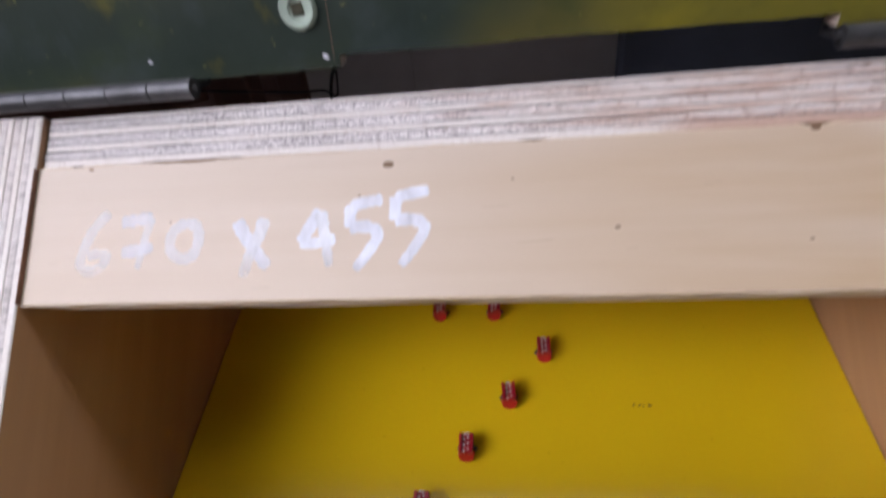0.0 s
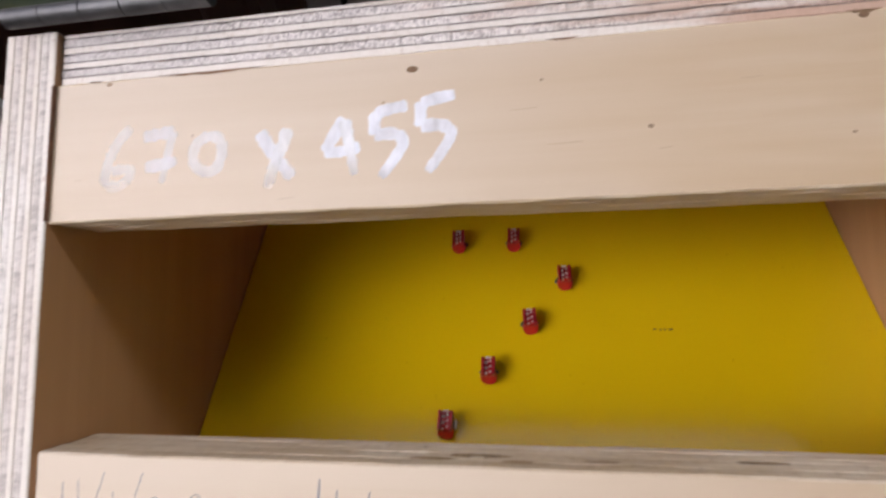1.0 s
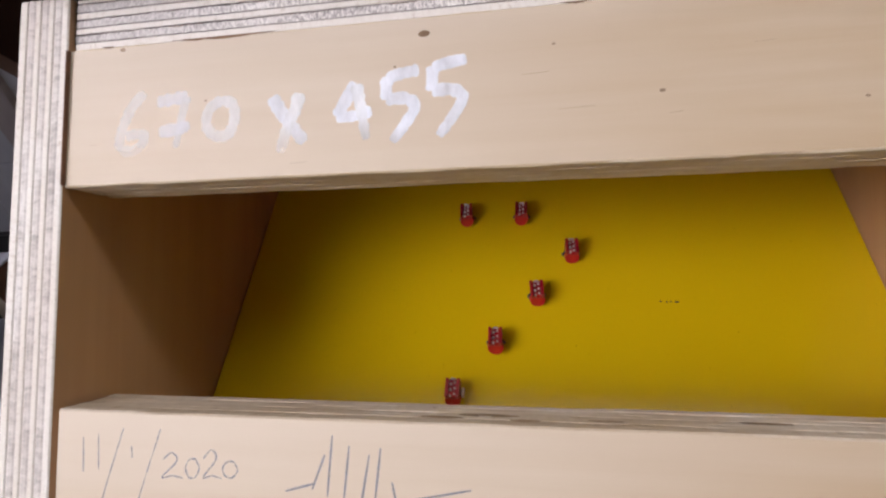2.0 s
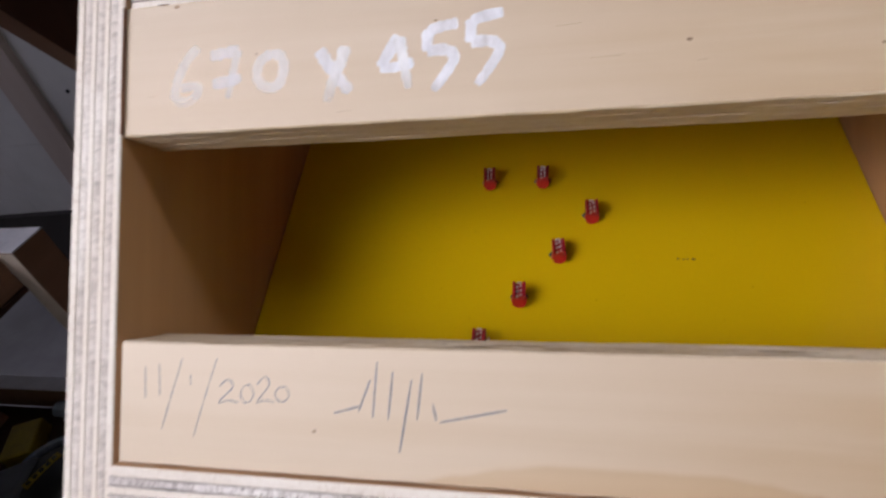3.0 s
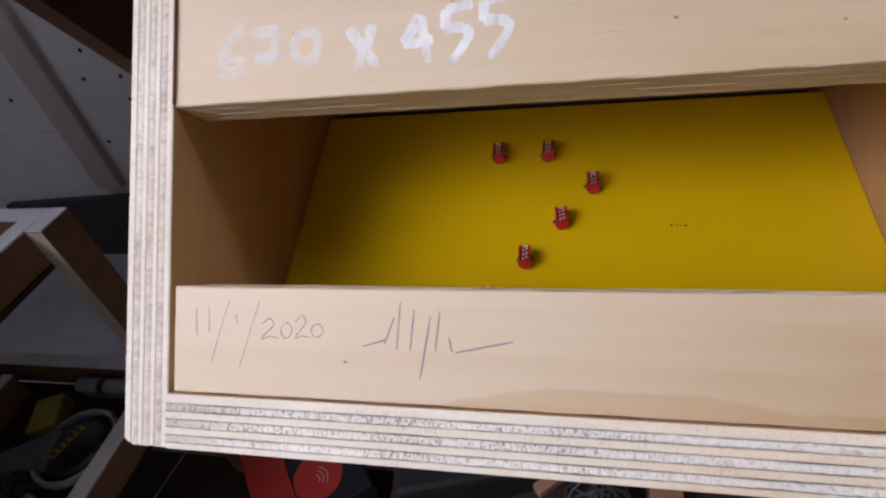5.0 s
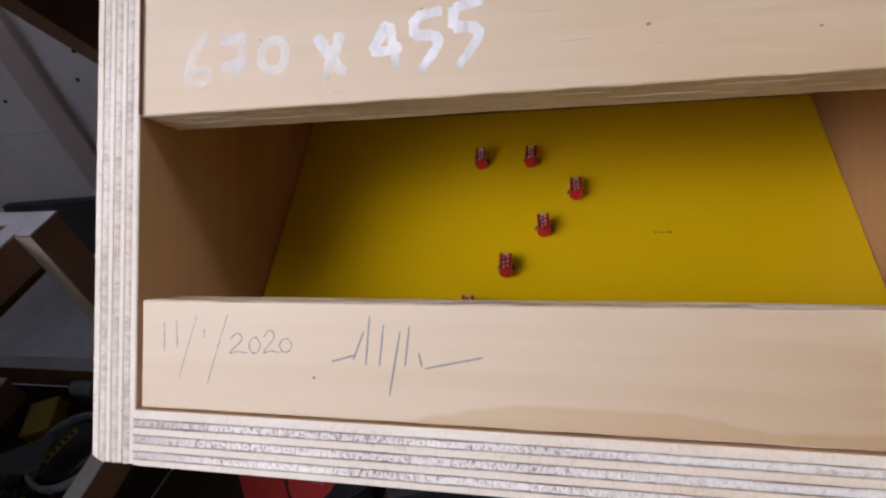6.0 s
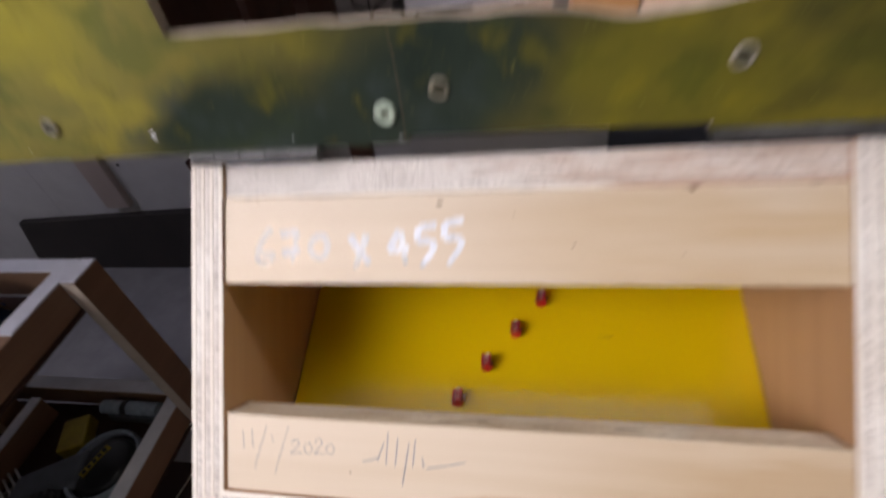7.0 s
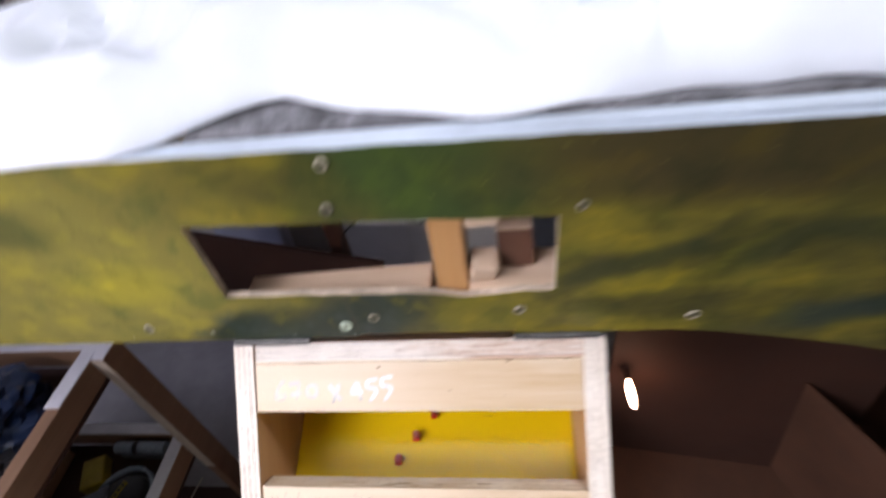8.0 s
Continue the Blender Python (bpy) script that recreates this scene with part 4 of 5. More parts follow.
def fascia():
    top = lambda x: 1.0705 - 0.012 * (x + 0.2) + 0.0008 * noise.noise(Vector((x * 30, 0, 0)))

    def low(x):
        z = 0.8873 - 0.002 * max(0.0, x)
        if -0.045 < x < 0.08:
            z += 0.003
        if x > 0.2:
            z -= 0.38 * (min(x, 0.7) - 0.2) ** 1.35
        return z + 0.0006 * noise.noise(Vector((x * 40, 5, 0)))

    hole_low = lambda x: 0.9425 - 0.017 * (x + 0.139) + 0.002 * noise.noise(Vector((x * 45, 9, 0))) - 0.006 * math.exp(-((x - 0.05) / 0.025) ** 2)
    hole_top = lambda x: 1.0155 - 0.03 * (x + 0.14) + 0.0012 * noise.noise(Vector((x * 45, 2, 0)))
    cuts = sorted({round(-0.74 + 0.02 * k, 4) for k in range(107)} | {round(-0.15 + 0.006 * k, 4) for k in range(50)} | {-0.139, 0.1105, -0.0451, -0.0449, 0.0799, 0.0801})
    bm = bmesh.new()

    def prism(a, b, za0, za1, zb0, zb1):
        vs = [bm.verts.new(p) for p in ((a, FY, za0), (b, FY, zb0), (b, FY, zb1), (a, FY, za1))]
        bm.faces.new(vs)

    for a, b in zip(cuts, cuts[1:]):
        if a >= -0.1391 and b <= 0.1106:
            prism(a, b, low(a), hole_low(a), low(b), hole_low(b))
            prism(a, b, hole_top(a), top(a), hole_top(b), top(b))
        elif (a < -0.1391 and b <= -0.1389) or a >= 0.1104:
            zs = [(low(x), hole_low(x), hole_top(x), top(x)) for x in (a, b)]
            for k in range(3):
                prism(a, b, zs[0][k], zs[0][k + 1], zs[1][k], zs[1][k + 1])
    bmesh.ops.remove_doubles(bm, verts=bm.verts[:], dist=1e-5)
    geo = bmesh.ops.extrude_face_region(bm, geom=bm.faces[:])
    for v in [v for v in geo["geom"] if isinstance(v, bmesh.types.BMVert)]:
        v.co.y += 0.0062
    bmesh.ops.recalc_face_normals(bm, faces=bm.faces[:])
    for f in bm.faces:
        f.material_index = 0 if f.normal.y < -0.5 else 2 if f.normal.z > 0.5 and f.calc_center_median().z > 1.04 else 1
    ob = thing("fascia_board", bm, ["scenic", "raw_edge", "white_trim"], "board edge painted as green hills with a rough rectangular hole", "board")
    part("trim", cube(-0.74, 1.38, FY + 0.0065, FY + 0.0178, 1.03, 1.0685, 0.001), "white_trim", ob, "white painted strip along the top edge")
    bm = bmesh.new()
    ribbon(bm, [(-0.0456, 0.9395), (-0.0449, 0.926), (-0.0455, 0.907), (-0.0465, 0.889)], 0.00017, FY - 0.0003)
    for x, z, w, h in ((-0.1706, 0.898, 0.0035, 0.0022), (-0.1, 0.893, 0.0012, 0.001), (-0.0487, 0.8905, 0.0018, 0.0014), (-0.17, 0.9, 0.0012, 0.001), (-0.246, 0.893, 0.001, 0.0014)):
        chip = bmesh.new()
        chip.faces.new([chip.verts.new((x + w * 0.5 * math.cos(k * math.pi / 5) * (1 + 0.3 * noise.noise(Vector((k, x * 60, 0)))), FY - 0.00035, z + h * 0.5 * math.sin(k * math.pi / 5) - 0.25 * w * math.cos(k * math.pi / 5))) for k in range(10)])
        part("chip", chip, "rim_white", ob, "small pale paint chip")
    part("crack", bm, "stand_wood", ob, "thin pale crack from the hole to the lower edge")
    return ob


fascia_board = fascia()


def cup_washer(x, z, r, ink, turn):
    inner = 0.42 if ink == "mint" else 0.6
    ring = lathe([(r * inner, 0.0006), (r * (inner + 0.06), 0.0014), (r * 0.85, 0.0016), (r, 0.0004), (r, 0.0)], 22, pose(x, FY - 0.0002, z, 90))
    cup = part("screw_cup", ring, ink, fascia_board, "domed screw cup washer")
    bm = lathe([(0.0, 0.0003), (r * (inner + 0.02), 0.0004), (r * (inner - 0.02), 0.0008), (0.0, 0.0008)], 4 if ink == "mint" else 16)
    box(bm, -r * 0.3, r * 0.3, -r * 0.06, r * 0.06, 0.0007, 0.001)
    bmesh.ops.transform(bm, matrix=pose(x, FY - 0.0004, z, 90, turn, 0), verts=bm.verts[:])
    part("screw", bm, "old_screw", cup)


for k, (x, z) in enumerate(((-0.224, 0.906), (-0.0534, 0.9028), (-0.0282, 0.9124), (0.085, 0.917), (0.211, 0.905), (-0.0342, 1.0242), (0.1243, 1.016), (-0.0275, 1.058))):
    cup_washer(x, z, 0.0052 if k == 1 else 0.0036 if k == 6 else 0.0046, "mint" if k == 1 else "cup_steel", 37 * k)


def hinge(x0, x1):
    ob = empty("piano_hinge", pose(0, 0, 0), "dull steel piano hinge joining the box to the painted board", "hinge", "hinge lengths")
    y, z, r = 0.0782, 0.8851, 0.0029
    x, k = x0, 0
    while x < x1 - 0.004:
        b = min(x + 0.0133, x1)
        bm = rod(bmesh.new(), (x + 0.0002, y, z), (b - 0.0002, y, z), r, 20)
        part("knuckle", bm, "dull_steel", ob)
        x, k = b, k + 1
    part("leaf", cube(x0, x1, FY + 0.0066, FY + 0.0078, z - 0.001, z + 0.02), "dull_steel", ob)
    part("leaf", cube(x0, x1, y + 0.001, FY + 0.0066, z - 0.001, z + 0.0002), "dull_steel", ob)
    part("pin", rod(bmesh.new(), (x0 - 0.001, y, z), (x1 + 0.001, y, z), 0.001, 10), "dull_steel", ob)


hinge(-0.1555, -0.0889)
hinge(0.0805, 0.150)


# ---- table behind the fascia ----
def table():
    ob = empty("layout_table", pose(0, 0, 0), "timber layout table with battens and legs behind the painted board", "table")
    part("top", cube(-0.74, 1.38, FY + 0.018, 0.86, 1.048, 1.0655, 0.001), "pale_pine", ob)
    part("leg", cube(0.025, 0.0485, 0.089, 0.116, 0.905, 1.0475, 0.0015), "pine", ob, "orange pine upright")
    bm = cube(-0.322, -0.276, 0.465, 0.50, 0.705, 1.0475, 0.003)
    for v in bm.verts:
        if v.co.z < 0.72:
            v.co.z += 0.35 * abs(v.co.x + 0.306)
    part("leg", bm, "dark_wood", ob, "dark stained upright with a pointed end")
    part("leg", cube(-0.335, -0.292, 0.66, 0.68, 0.0, 1.0475, 0.004), "dark_wood", ob, "dark stained upright")
    part("leg", cube(1.2, 1.25, 0.75, 0.8, 0.0, 1.0475, 0.0015), "pine", ob)
    part("joist", cube(-0.9, -0.4, 0.842, 0.86, 0.605, 0.88, 0.0015), "dark_wood", ob, "dark stained cross rail")
    part("block", cube(-0.306, -0.284, 0.44, 0.464, 0.74, 0.772, 0.002), "stand_wood", ob, "small brown pine block")
    part("joist", cube(-0.16, 0.2, 0.34, 0.36, 0.965, 1.0475, 0.0015), "dark_wood", ob, "dark stained cross rail")
    bm = cube(-0.137, 0.0185, FY + 0.0065, 0.118, 0.900, 0.932, 0.0012)
    for v in bm.verts:
        v.co.z += 0.0015 * noise.noise(Vector((v.co.x * 30, v.co.y * 40, 0))) + 0.058 * (v.co.x - 0.0185)
    part("batten", bm, "pale_pine", ob, "rough pale batten behind the hole")
    part("batten", cube(0.0495, 0.20, FY + 0.0065, 0.125, 0.900, 0.9365, 0.0012), "pale_pine", ob, "rough pale batten behind the hole")

    def rough_block(b, m, seed):
        bm = bmesh.new()
        box(bm, *b, 0.0015)
        bmesh.ops.subdivide_edges(bm, edges=bm.edges[:], cuts=3, use_grid_fill=True)
        for v in bm.verts:
            v.co += Vector((noise.noise(v.co * 120 + Vector((seed, 0, 0))), noise.noise(v.co * 120 + Vector((0, seed, 0))), noise.noise(v.co * 120))) * 0.0009
        bmesh.ops.transform(bm, matrix=m, verts=bm.verts[:])
        part("block", bm, "pale_pine", ob, "rough offcut block")

    rough_block((-0.0095, 0.0095, -0.01, 0.01, -0.011, 0.011), pose(0.0595, 0.098, 0.9475, 18, 12, 10), 1)
    rough_block((-0.0115, 0.0115, -0.012, 0.012, -0.011, 0.011), pose(0.0605, 0.101, 1.004, 0, 0, 5), 2)
    bm = cube(0.0705, 0.096, 0.1055, 0.1225, 0.9367, 0.9745, 0.0008)
    for v in bm.verts:
        v.co.x += 0.06 * (0.9745 - v.co.z)
    # Front face gets the dark wood in place of the shade on it.
    for f in bm.faces:
        f.material_index = 1 if f.normal.y < -0.5 else 0
    part("block", bm, ["pale_pine", "dark_wood"], ob, "offcut with pale sawn edges, its shaded front coloured dark")
    part("panel", cube(0.075, 0.32, 0.30, 0.31, 0.72, 0.915, 0.004), "navy", ob, "dark blue-grey board behind the hole")
    bm = bmesh.new()
    x0, x1 = -0.43, -0.408
    # Outline, notch included, is shaped to fit the camera's view.
    tri = [(0.225, 0.887), (0.60, 0.887), (0.60, 0.742), (0.43, 0.768), (0.352, 0.728)]
    a = [bm.verts.new((x0, y, z)) for y, z in tri]
    b = [bm.verts.new((x1, y, z)) for y, z in tri]
    bm.faces.new(a[::-1])
    bm.faces.new(b)
    for k in range(5):
        f = bm.faces.new((a[k], a[(k + 1) % 5], b[(k + 1) % 5], b[k]))
        # The slanted front side takes lighter wood, for the light on it.
        f.material_index = 1 if k == 4 else 0
    part("gusset", bm, ["dark_wood", "stand_wood"], ob, "dark notched board under the table")


table()


def sheet():
    """Crumpled white plastic over the table, its front hem lifted in the middle."""
    bm, nx, ny = bmesh.new(), 190, 70
    grid = []
    fold = lambda x, y, k: 1 - abs(noise.noise(Vector((x, y, k)))) * 2.2
    for i in range(nx + 1):
        x = -0.95 + 1.9 * i / nx
        hem = 0.086 + 0.05 * max(0.0, 1 - abs(x + 0.058) / (0.1 if x < -0.058 else 0.12)) + 0.022 * max(0, min(1, (x + 0.01) * 6)) + 0.01 * noise.noise(Vector((x * 18, 3, 0)))
        if x < -0.155:
            hem = 0.078 + 0.008 * noise.noise(Vector((x * 14, 1, 0)))
        back = 0.265 + 1.0 * (x + 0.36) + 0.02 * noise.noise(Vector((x * 12, 8, 0)))
        back = max(0.14, min(0.66, back))
        col = []
        for j in range(ny + 1):
            v = j / ny
            y = hem + (back - hem) * v
            rise = min(1.0, (y - hem) * 18) * min(1.0, (back - y) * 18 + 0.02)
            h = 0.022 * (1 - (1 - rise) ** 2) + 0.03 * max(0, noise.noise(Vector((x * 5, y * 6, 1)))) * rise
            h += 0.022 * fold(x * 9 + y * 5, y * 8, 4) * rise + 0.008 * fold(x * 26, y * 16 + x * 14, 7) * rise
            h += 0.003 * math.exp(-((x + 0.075) / 0.05) ** 2) * math.exp(-v * 9)
            col.append(bm.verts.new((x, y, 1.0702 + max(0.0005, h))))
        grid.append(col)
    for i in range(nx):
        for j in range(ny):
            bm.faces.new((grid[i][j], grid[i + 1][j], grid[i + 1][j + 1], grid[i][j + 1])).smooth = True
    geo = bmesh.ops.extrude_face_region(bm, geom=bm.faces[:])
    for v in [v for v in geo["geom"] if isinstance(v, bmesh.types.BMVert)]:
        v.co.z += 0.0015
    thing("plastic_sheet", bm, "white_sheet", "crumpled white plastic sheet spread over the layout table", "sheet")
    bm = bmesh.new()
    for i in range(120):
        a = -0.12 + 0.0062 * i
        for j in range(7):
            y = 0.101 + 0.008 * j
            g = [bm.verts.new((a + 0.0062 * (k % 2), y + 0.008 * (k // 2), 0)) for k in (0, 1, 3, 2)]
            for v in g:
                v.co.z = 1.0658 + 0.0035 + 0.003 * noise.noise(Vector((v.co.x * 160, v.co.y * 160, 0)))
            bm.faces.new(g)
    bmesh.ops.remove_doubles(bm, verts=bm.verts[:], dist=1e-5)
    geo = bmesh.ops.extrude_face_region(bm, geom=bm.faces[:])
    for v in [v for v in geo["geom"] if isinstance(v, bmesh.types.BMVert)]:
        v.co.z = 1.0657
    thing("ballast_strip", bm, "ballast", "dark grey gritty strip along the table edge under the sheet", "ballast", kind="stuff")


sheet()


def track_bed():
    """Dark model-railway ground beyond the sheet, with two rails and pale patches between."""
    ob = empty("track_bed", pose(-0.45, 0.45, 1.0656), "dark model railway ground with rails behind the sheet", "track bed")
    bm = bmesh.new()
    bmesh.ops.create_grid(bm, x_segments=40, y_segments=40, size=0.2)
    for v in bm.verts:
        v.co.z = 0.004 + 0.0015 * noise.noise(v.co * 90)
    geo = bmesh.ops.extrude_face_region(bm, geom=bm.faces[:])
    for v in [v for v in geo["geom"] if isinstance(v, bmesh.types.BMVert)]:
        v.co.z = 0.0
    part("ground", bm, "ground_dark", ob)
    for k in range(4):
        part("rail", cube(-0.19, 0.19, -0.11 + 0.06 * k, -0.106 + 0.06 * k, 0.004, 0.009, 0.0005, pose(0, 0, 0, 0, 0, 35)), "black", ob)
    for k in range(9):
        part("sleeper", cube(-0.17 + 0.04 * k, -0.145 + 0.04 * k, -0.12, 0.08, 0.0035, 0.0062, 0.0005, pose(0, 0, 0, 0, 0, 35)), "sleeper_grey", ob)


track_bed()


# ---- tool stand ----
def tool_stand():
    ob = empty("tool_stand", pose(-0.85, 0.0, 0), "home-made timber tool stand with two open trays", "stand")
    ob_m = ob.matrix_world.inverted()

    def piece(name, b, mat, label="", bevel=0.001):
        bm = cube(*b, bevel)
        bmesh.ops.transform(bm, matrix=ob_m, verts=bm.verts[:])
        return part(name, bm, mat, ob, label)

    for x0, x1 in ((-0.585, -0.563), (-1.15, -1.134)):
        for y0, y1 in ((0.247, 0.291), (-0.33, -0.286)):
            piece("post", (x0, x1, y0, y1, 0.0042, 0.607), "stand_wood")
            # Pale strip stops at 0.2, where the post's front falls into shade.
            piece("post_edge", (x0, x1, y0 - 0.0008, y0 - 0.0002, 0.2, 0.6065), "stand_pale", "pale sawn edge", 0)
    for z0, z1, base in ((0.56, 0.6065, 0.552), (0.255, 0.305, 0.247)):
        piece("tray_side", (-0.608, -0.5855, -0.285, 0.246, z0, z1), "stand_wood")
        left = -1.133 if z0 > 0.5 else -0.875
        piece("tray_side", (left, left + 0.018, -0.285, 0.246, z0, z1), "stand_wood")
        piece("tray_back", (-1.133, -0.584, 0.268, 0.29, z0, z1), "stand_wood")
        piece("tray_front", (-1.133, -0.584, -0.33, -0.31, z0, z1), "stand_wood")
        piece("tray_base", (-1.133, -0.584, -0.31, 0.267, base, base + 0.007), "brown_board")
        piece("rim", (-0.611, -0.5855, 0.165 if z0 > 0.5 else -0.285, 0.2663, z1 + 0.0002, z1 + 0.003), "rim_white", "white painted rim")
        if z0 < 0.5:
            piece("rim", (left - 0.001, left + 0.019, -0.285, 0.2468, z1 + 0.0002, z1 + 0.003), "rim_white", "white painted rim")
        piece("rim", (-1.133, -0.584, 0.2665, 0.2905, z1 + 0.0002, z1 + 0.003), "rim_white", "white painted rim")
    piece("post_cap", (-0.5853, -0.5632, 0.2472, 0.2912, 0.6072, 0.6095), "rim_white", "white painted post top")
    for x, y in ((-0.575, 0.262), (-0.575, 0.28)):
        for z in (0.592, 0.57):
            bm = rod(bmesh.new(), (x + 0.0078, y, z), (x + 0.0086, y, z), 0.0018, 10)
            bmesh.ops.transform(bm, matrix=ob_m, verts=bm.verts[:])
            part("screw", bm, "black", ob)


tool_stand()


def crumpled_bag(m, sx, sy, sz, mat, name, label, category, seed):
    bm = bmesh.new()
    bmesh.ops.create_icosphere(bm, subdivisions=4, radius=1.0)
    for v in bm.verts:
        n = noise.noise(v.co * 2.1 + Vector((seed, 0, 0))) * 0.35 + noise.noise(v.co * 6 + Vector((0, seed, 0))) * 0.16 + abs(noise.noise(v.co * 11 + Vector((0, 0, seed)))) * 0.16
        v.co = v.co * (1 + n)
        v.co.z = max(v.co.z, -0.55)
        v.co = Vector((v.co.x * sx, v.co.y * sy, (v.co.z + 0.55) * sz))
    return thing(name, bm, mat, label, category, m=m)


def sander(m):
    ob = empty("power_sander", m, "grey and black power tool with a yellow label in the tray", "power tool")
    part("body", lathe([(0, 0), (0.05, 0), (0.054, 0.012), (0.053, 0.022), (0.044, 0.03), (0.02, 0.034), (0, 0.0345)], 36), "black", ob)
    part("guard", lathe([(0.06, 0.014), (0.065, 0.012), (0.0685, 0.016), (0.0685, 0.026), (0.065, 0.031), (0.061, 0.029), (0.06, 0.022), (0.06, 0.014)], 40), "ring_plastic", ob, "pale translucent guard ring")
    part("plate", lathe([(0, 0), (0.066, 0), (0.066, 0.0145), (0, 0.0145)], 36), "black", ob)
    bm = cube(-0.16, -0.03, -0.034, 0.034, 0.004, 0.04, 0.012, seg=3)
    for v in bm.verts:
        t = (-0.03 - v.co.x) / 0.13
        v.co.y = v.co.y * (1 - 0.2 * t) - 0.03 * t
        v.co.z -= 0.008 * t * (v.co.z > 0.02)
    part("handle", bm, "tool_grey", ob, "flat grey handle")
    turn = pose(0, 0, 0, 0, 0, -30)
    tag = part("tag", cube(-0.019, -0.006, -0.032, 0.028, 0.0305, 0.0352, 0.001, turn), "tag_yellow", ob, "yellow printed tag")
    for k in range(5):
        part("print", cube(-0.0165, -0.0085, -0.028 + 0.011 * k, -0.021 + 0.011 * k, 0.0352, 0.0357, 0, turn), "black", tag, "dark unreadable print")


sander(pose(-0.683, 0.154, 0.2545, 0, 0, 12) @ Matrix.Scale(0.88, 4))
thing("yellow_case", cube(-0.022, 0.022, -0.03, 0.03, 0, 0.028, 0.003), "tag_yellow", "small yellow plastic case in the lower tray", "case", m=pose(-0.772, 0.2, 0.2545, 0, 0, 24))
thing("yellow_case", cube(-0.02, 0.02, -0.026, 0.026, 0, 0.022, 0.003), "tool_yellow", "small bright yellow plastic case beside the power tool", "case", m=pose(-0.7, 0.056, 0.2545, 0, 0, -20))
tube_ob = empty("plastic_tube", pose(-0.697, 0.2495, 0.2545), "pale plastic tube with a dark band in the lower tray", "tube")
part("barrel", rod(bmesh.new(), (-0.045, 0, 0.03), (0.065, 0, 0.03), 0.0125, 20), "ring_plastic", tube_ob)
part("band", rod(bmesh.new(), (-0.003, 0, 0.03), (0.006, 0, 0.03), 0.0145, 20), "black", tube_ob, "dark band")
part("stand_foot", cube(-0.04, 0.06, -0.012, 0.012, 0, 0.02, 0.002), "grey", tube_ob)
crumpled_bag(pose(-0.725, 0.155, 0.5595, 0, 0, 20), 0.085, 0.085, 0.042, "bag_film", "plastic_bag", "crumpled blue-grey glossy plastic bag in the upper tray", "bag", 2.0)
crumpled_bag(pose(-0.66, 0.04, 0.5595), 0.055, 0.06, 0.028, "black", "plastic_bag", "crumpled black plastic bag in the upper tray", "bag", 7.0)
thing("paper_packet", cube(-0.03, 0.03, -0.02, 0.02, 0, 0.03, 0.003), "white_trim", "small white paper packet in the upper tray", "packet", m=pose(-0.635, -0.03, 0.5595, 0, 0, 20))


def drill_bits(m):
    bm = bmesh.new()
    for k in range(7):
        x = -0.03 + 0.01 * k
        tube(bm, [(x, -0.03 + 0.006 * (k % 3), 0.004), (x + 0.004, 0, 0.005), (x + 0.012, 0.035 + 0.004 * (k % 2), 0.006)], 0.0022, 8)
    thing("drill_bits", bm, "steel", "loose handful of steel drill bits in the lower tray", "drill bits", m=m)


drill_bits(pose(-0.812, 0.1, 0.2548, 0, 0, -35))
drill_bits(pose(-0.825, 0.085, 0.266, 0, 0, 70))
drill_bits(pose(-0.645, 0.0, 0.2548, 0, 0, -40))
crumpled_bag(pose(-0.745, 0.085, 0.2545), 0.035, 0.03, 0.022, "black", "tool_pouch", "black cloth tool pouch in the lower tray", "pouch", 4.0)


# ---- floor things below the box ----
def drinks_carton(m):
    """Origin at one top corner's foot; the printed lid is on top."""
    ob = empty("drinks_carton", m, "black printed drinks carton with a red band and disc", "carton")
    part("body", cube(-0.10, 0.0, 0, 0.17, 0, 0.2, 0.002), "navy_print", ob)
    part("band", cube(-0.158, -0.1002, 0, 0.17, 0, 0.2, 0.002), "box_red", ob, "red printed end")
    part("disc", lathe([(0, 0.2), (0.036, 0.2), (0.036, 0.2008), (0, 0.2008)], 32, pose(-0.063, 0.056, 0)), "box_red", ob, "plain red printed disc")
    for k, r in enumerate((0.008, 0.014, 0.02)):
        pts = [(-0.07 + r * math.cos(a), 0.052 + r * math.sin(a), 0.2012) for a in [0.9 + 0.2 * q - 1.6 for q in range(9)]]
        part("print", tube(bmesh.new(), pts, 0.0008, 6), "pale_print", ob, "pale printed arc")


drinks_carton(pose(-0.247, 0.166, 0.0042, 0, 0, 38))


def wire_coil(m):
    """A ball of grey wire wound both ways over a dark middle."""
    ob = empty("wire_ball", m, "tangled ball of dark grey wire beneath the box", "wire")
    core = lathe([(0, 0.004), (0.02, 0.006), (0.03, 0.018), (0.031, 0.034), (0.022, 0.05), (0.008, 0.058), (0, 0.059)], 24)
    part("core", core, "black_matt", ob, "dark packed middle")
    for k in range(26):
        tip = pose(0, 0, 0.034, 8 * math.sin(k * 1.9), 78 + 9 * math.sin(k * 2.7), k * 137.5) if k % 2 else pose(0, 0, 0.016 + 0.0026 * (k // 2), 7 * math.sin(k), 6 * math.cos(k * 1.3), k * 40)
        up = (k // 2 - 6) / 7.0
        r = 0.0335 if k % 2 else 0.0335 * math.sqrt(max(0.15, 1 - up * up))
        pts = [tip @ Vector(((r + 0.0012 * math.sin(a * 3 + k)) * math.cos(a), (r + 0.0012 * math.cos(a * 4 + k)) * math.sin(a), 0.001 * math.sin(a * 2 + k))) for a in [2 * math.pi * q / 26 for q in range(27)]]
        part("turn", tube(bmesh.new(), pts, 0.0011, 6), "wire_grey", ob)


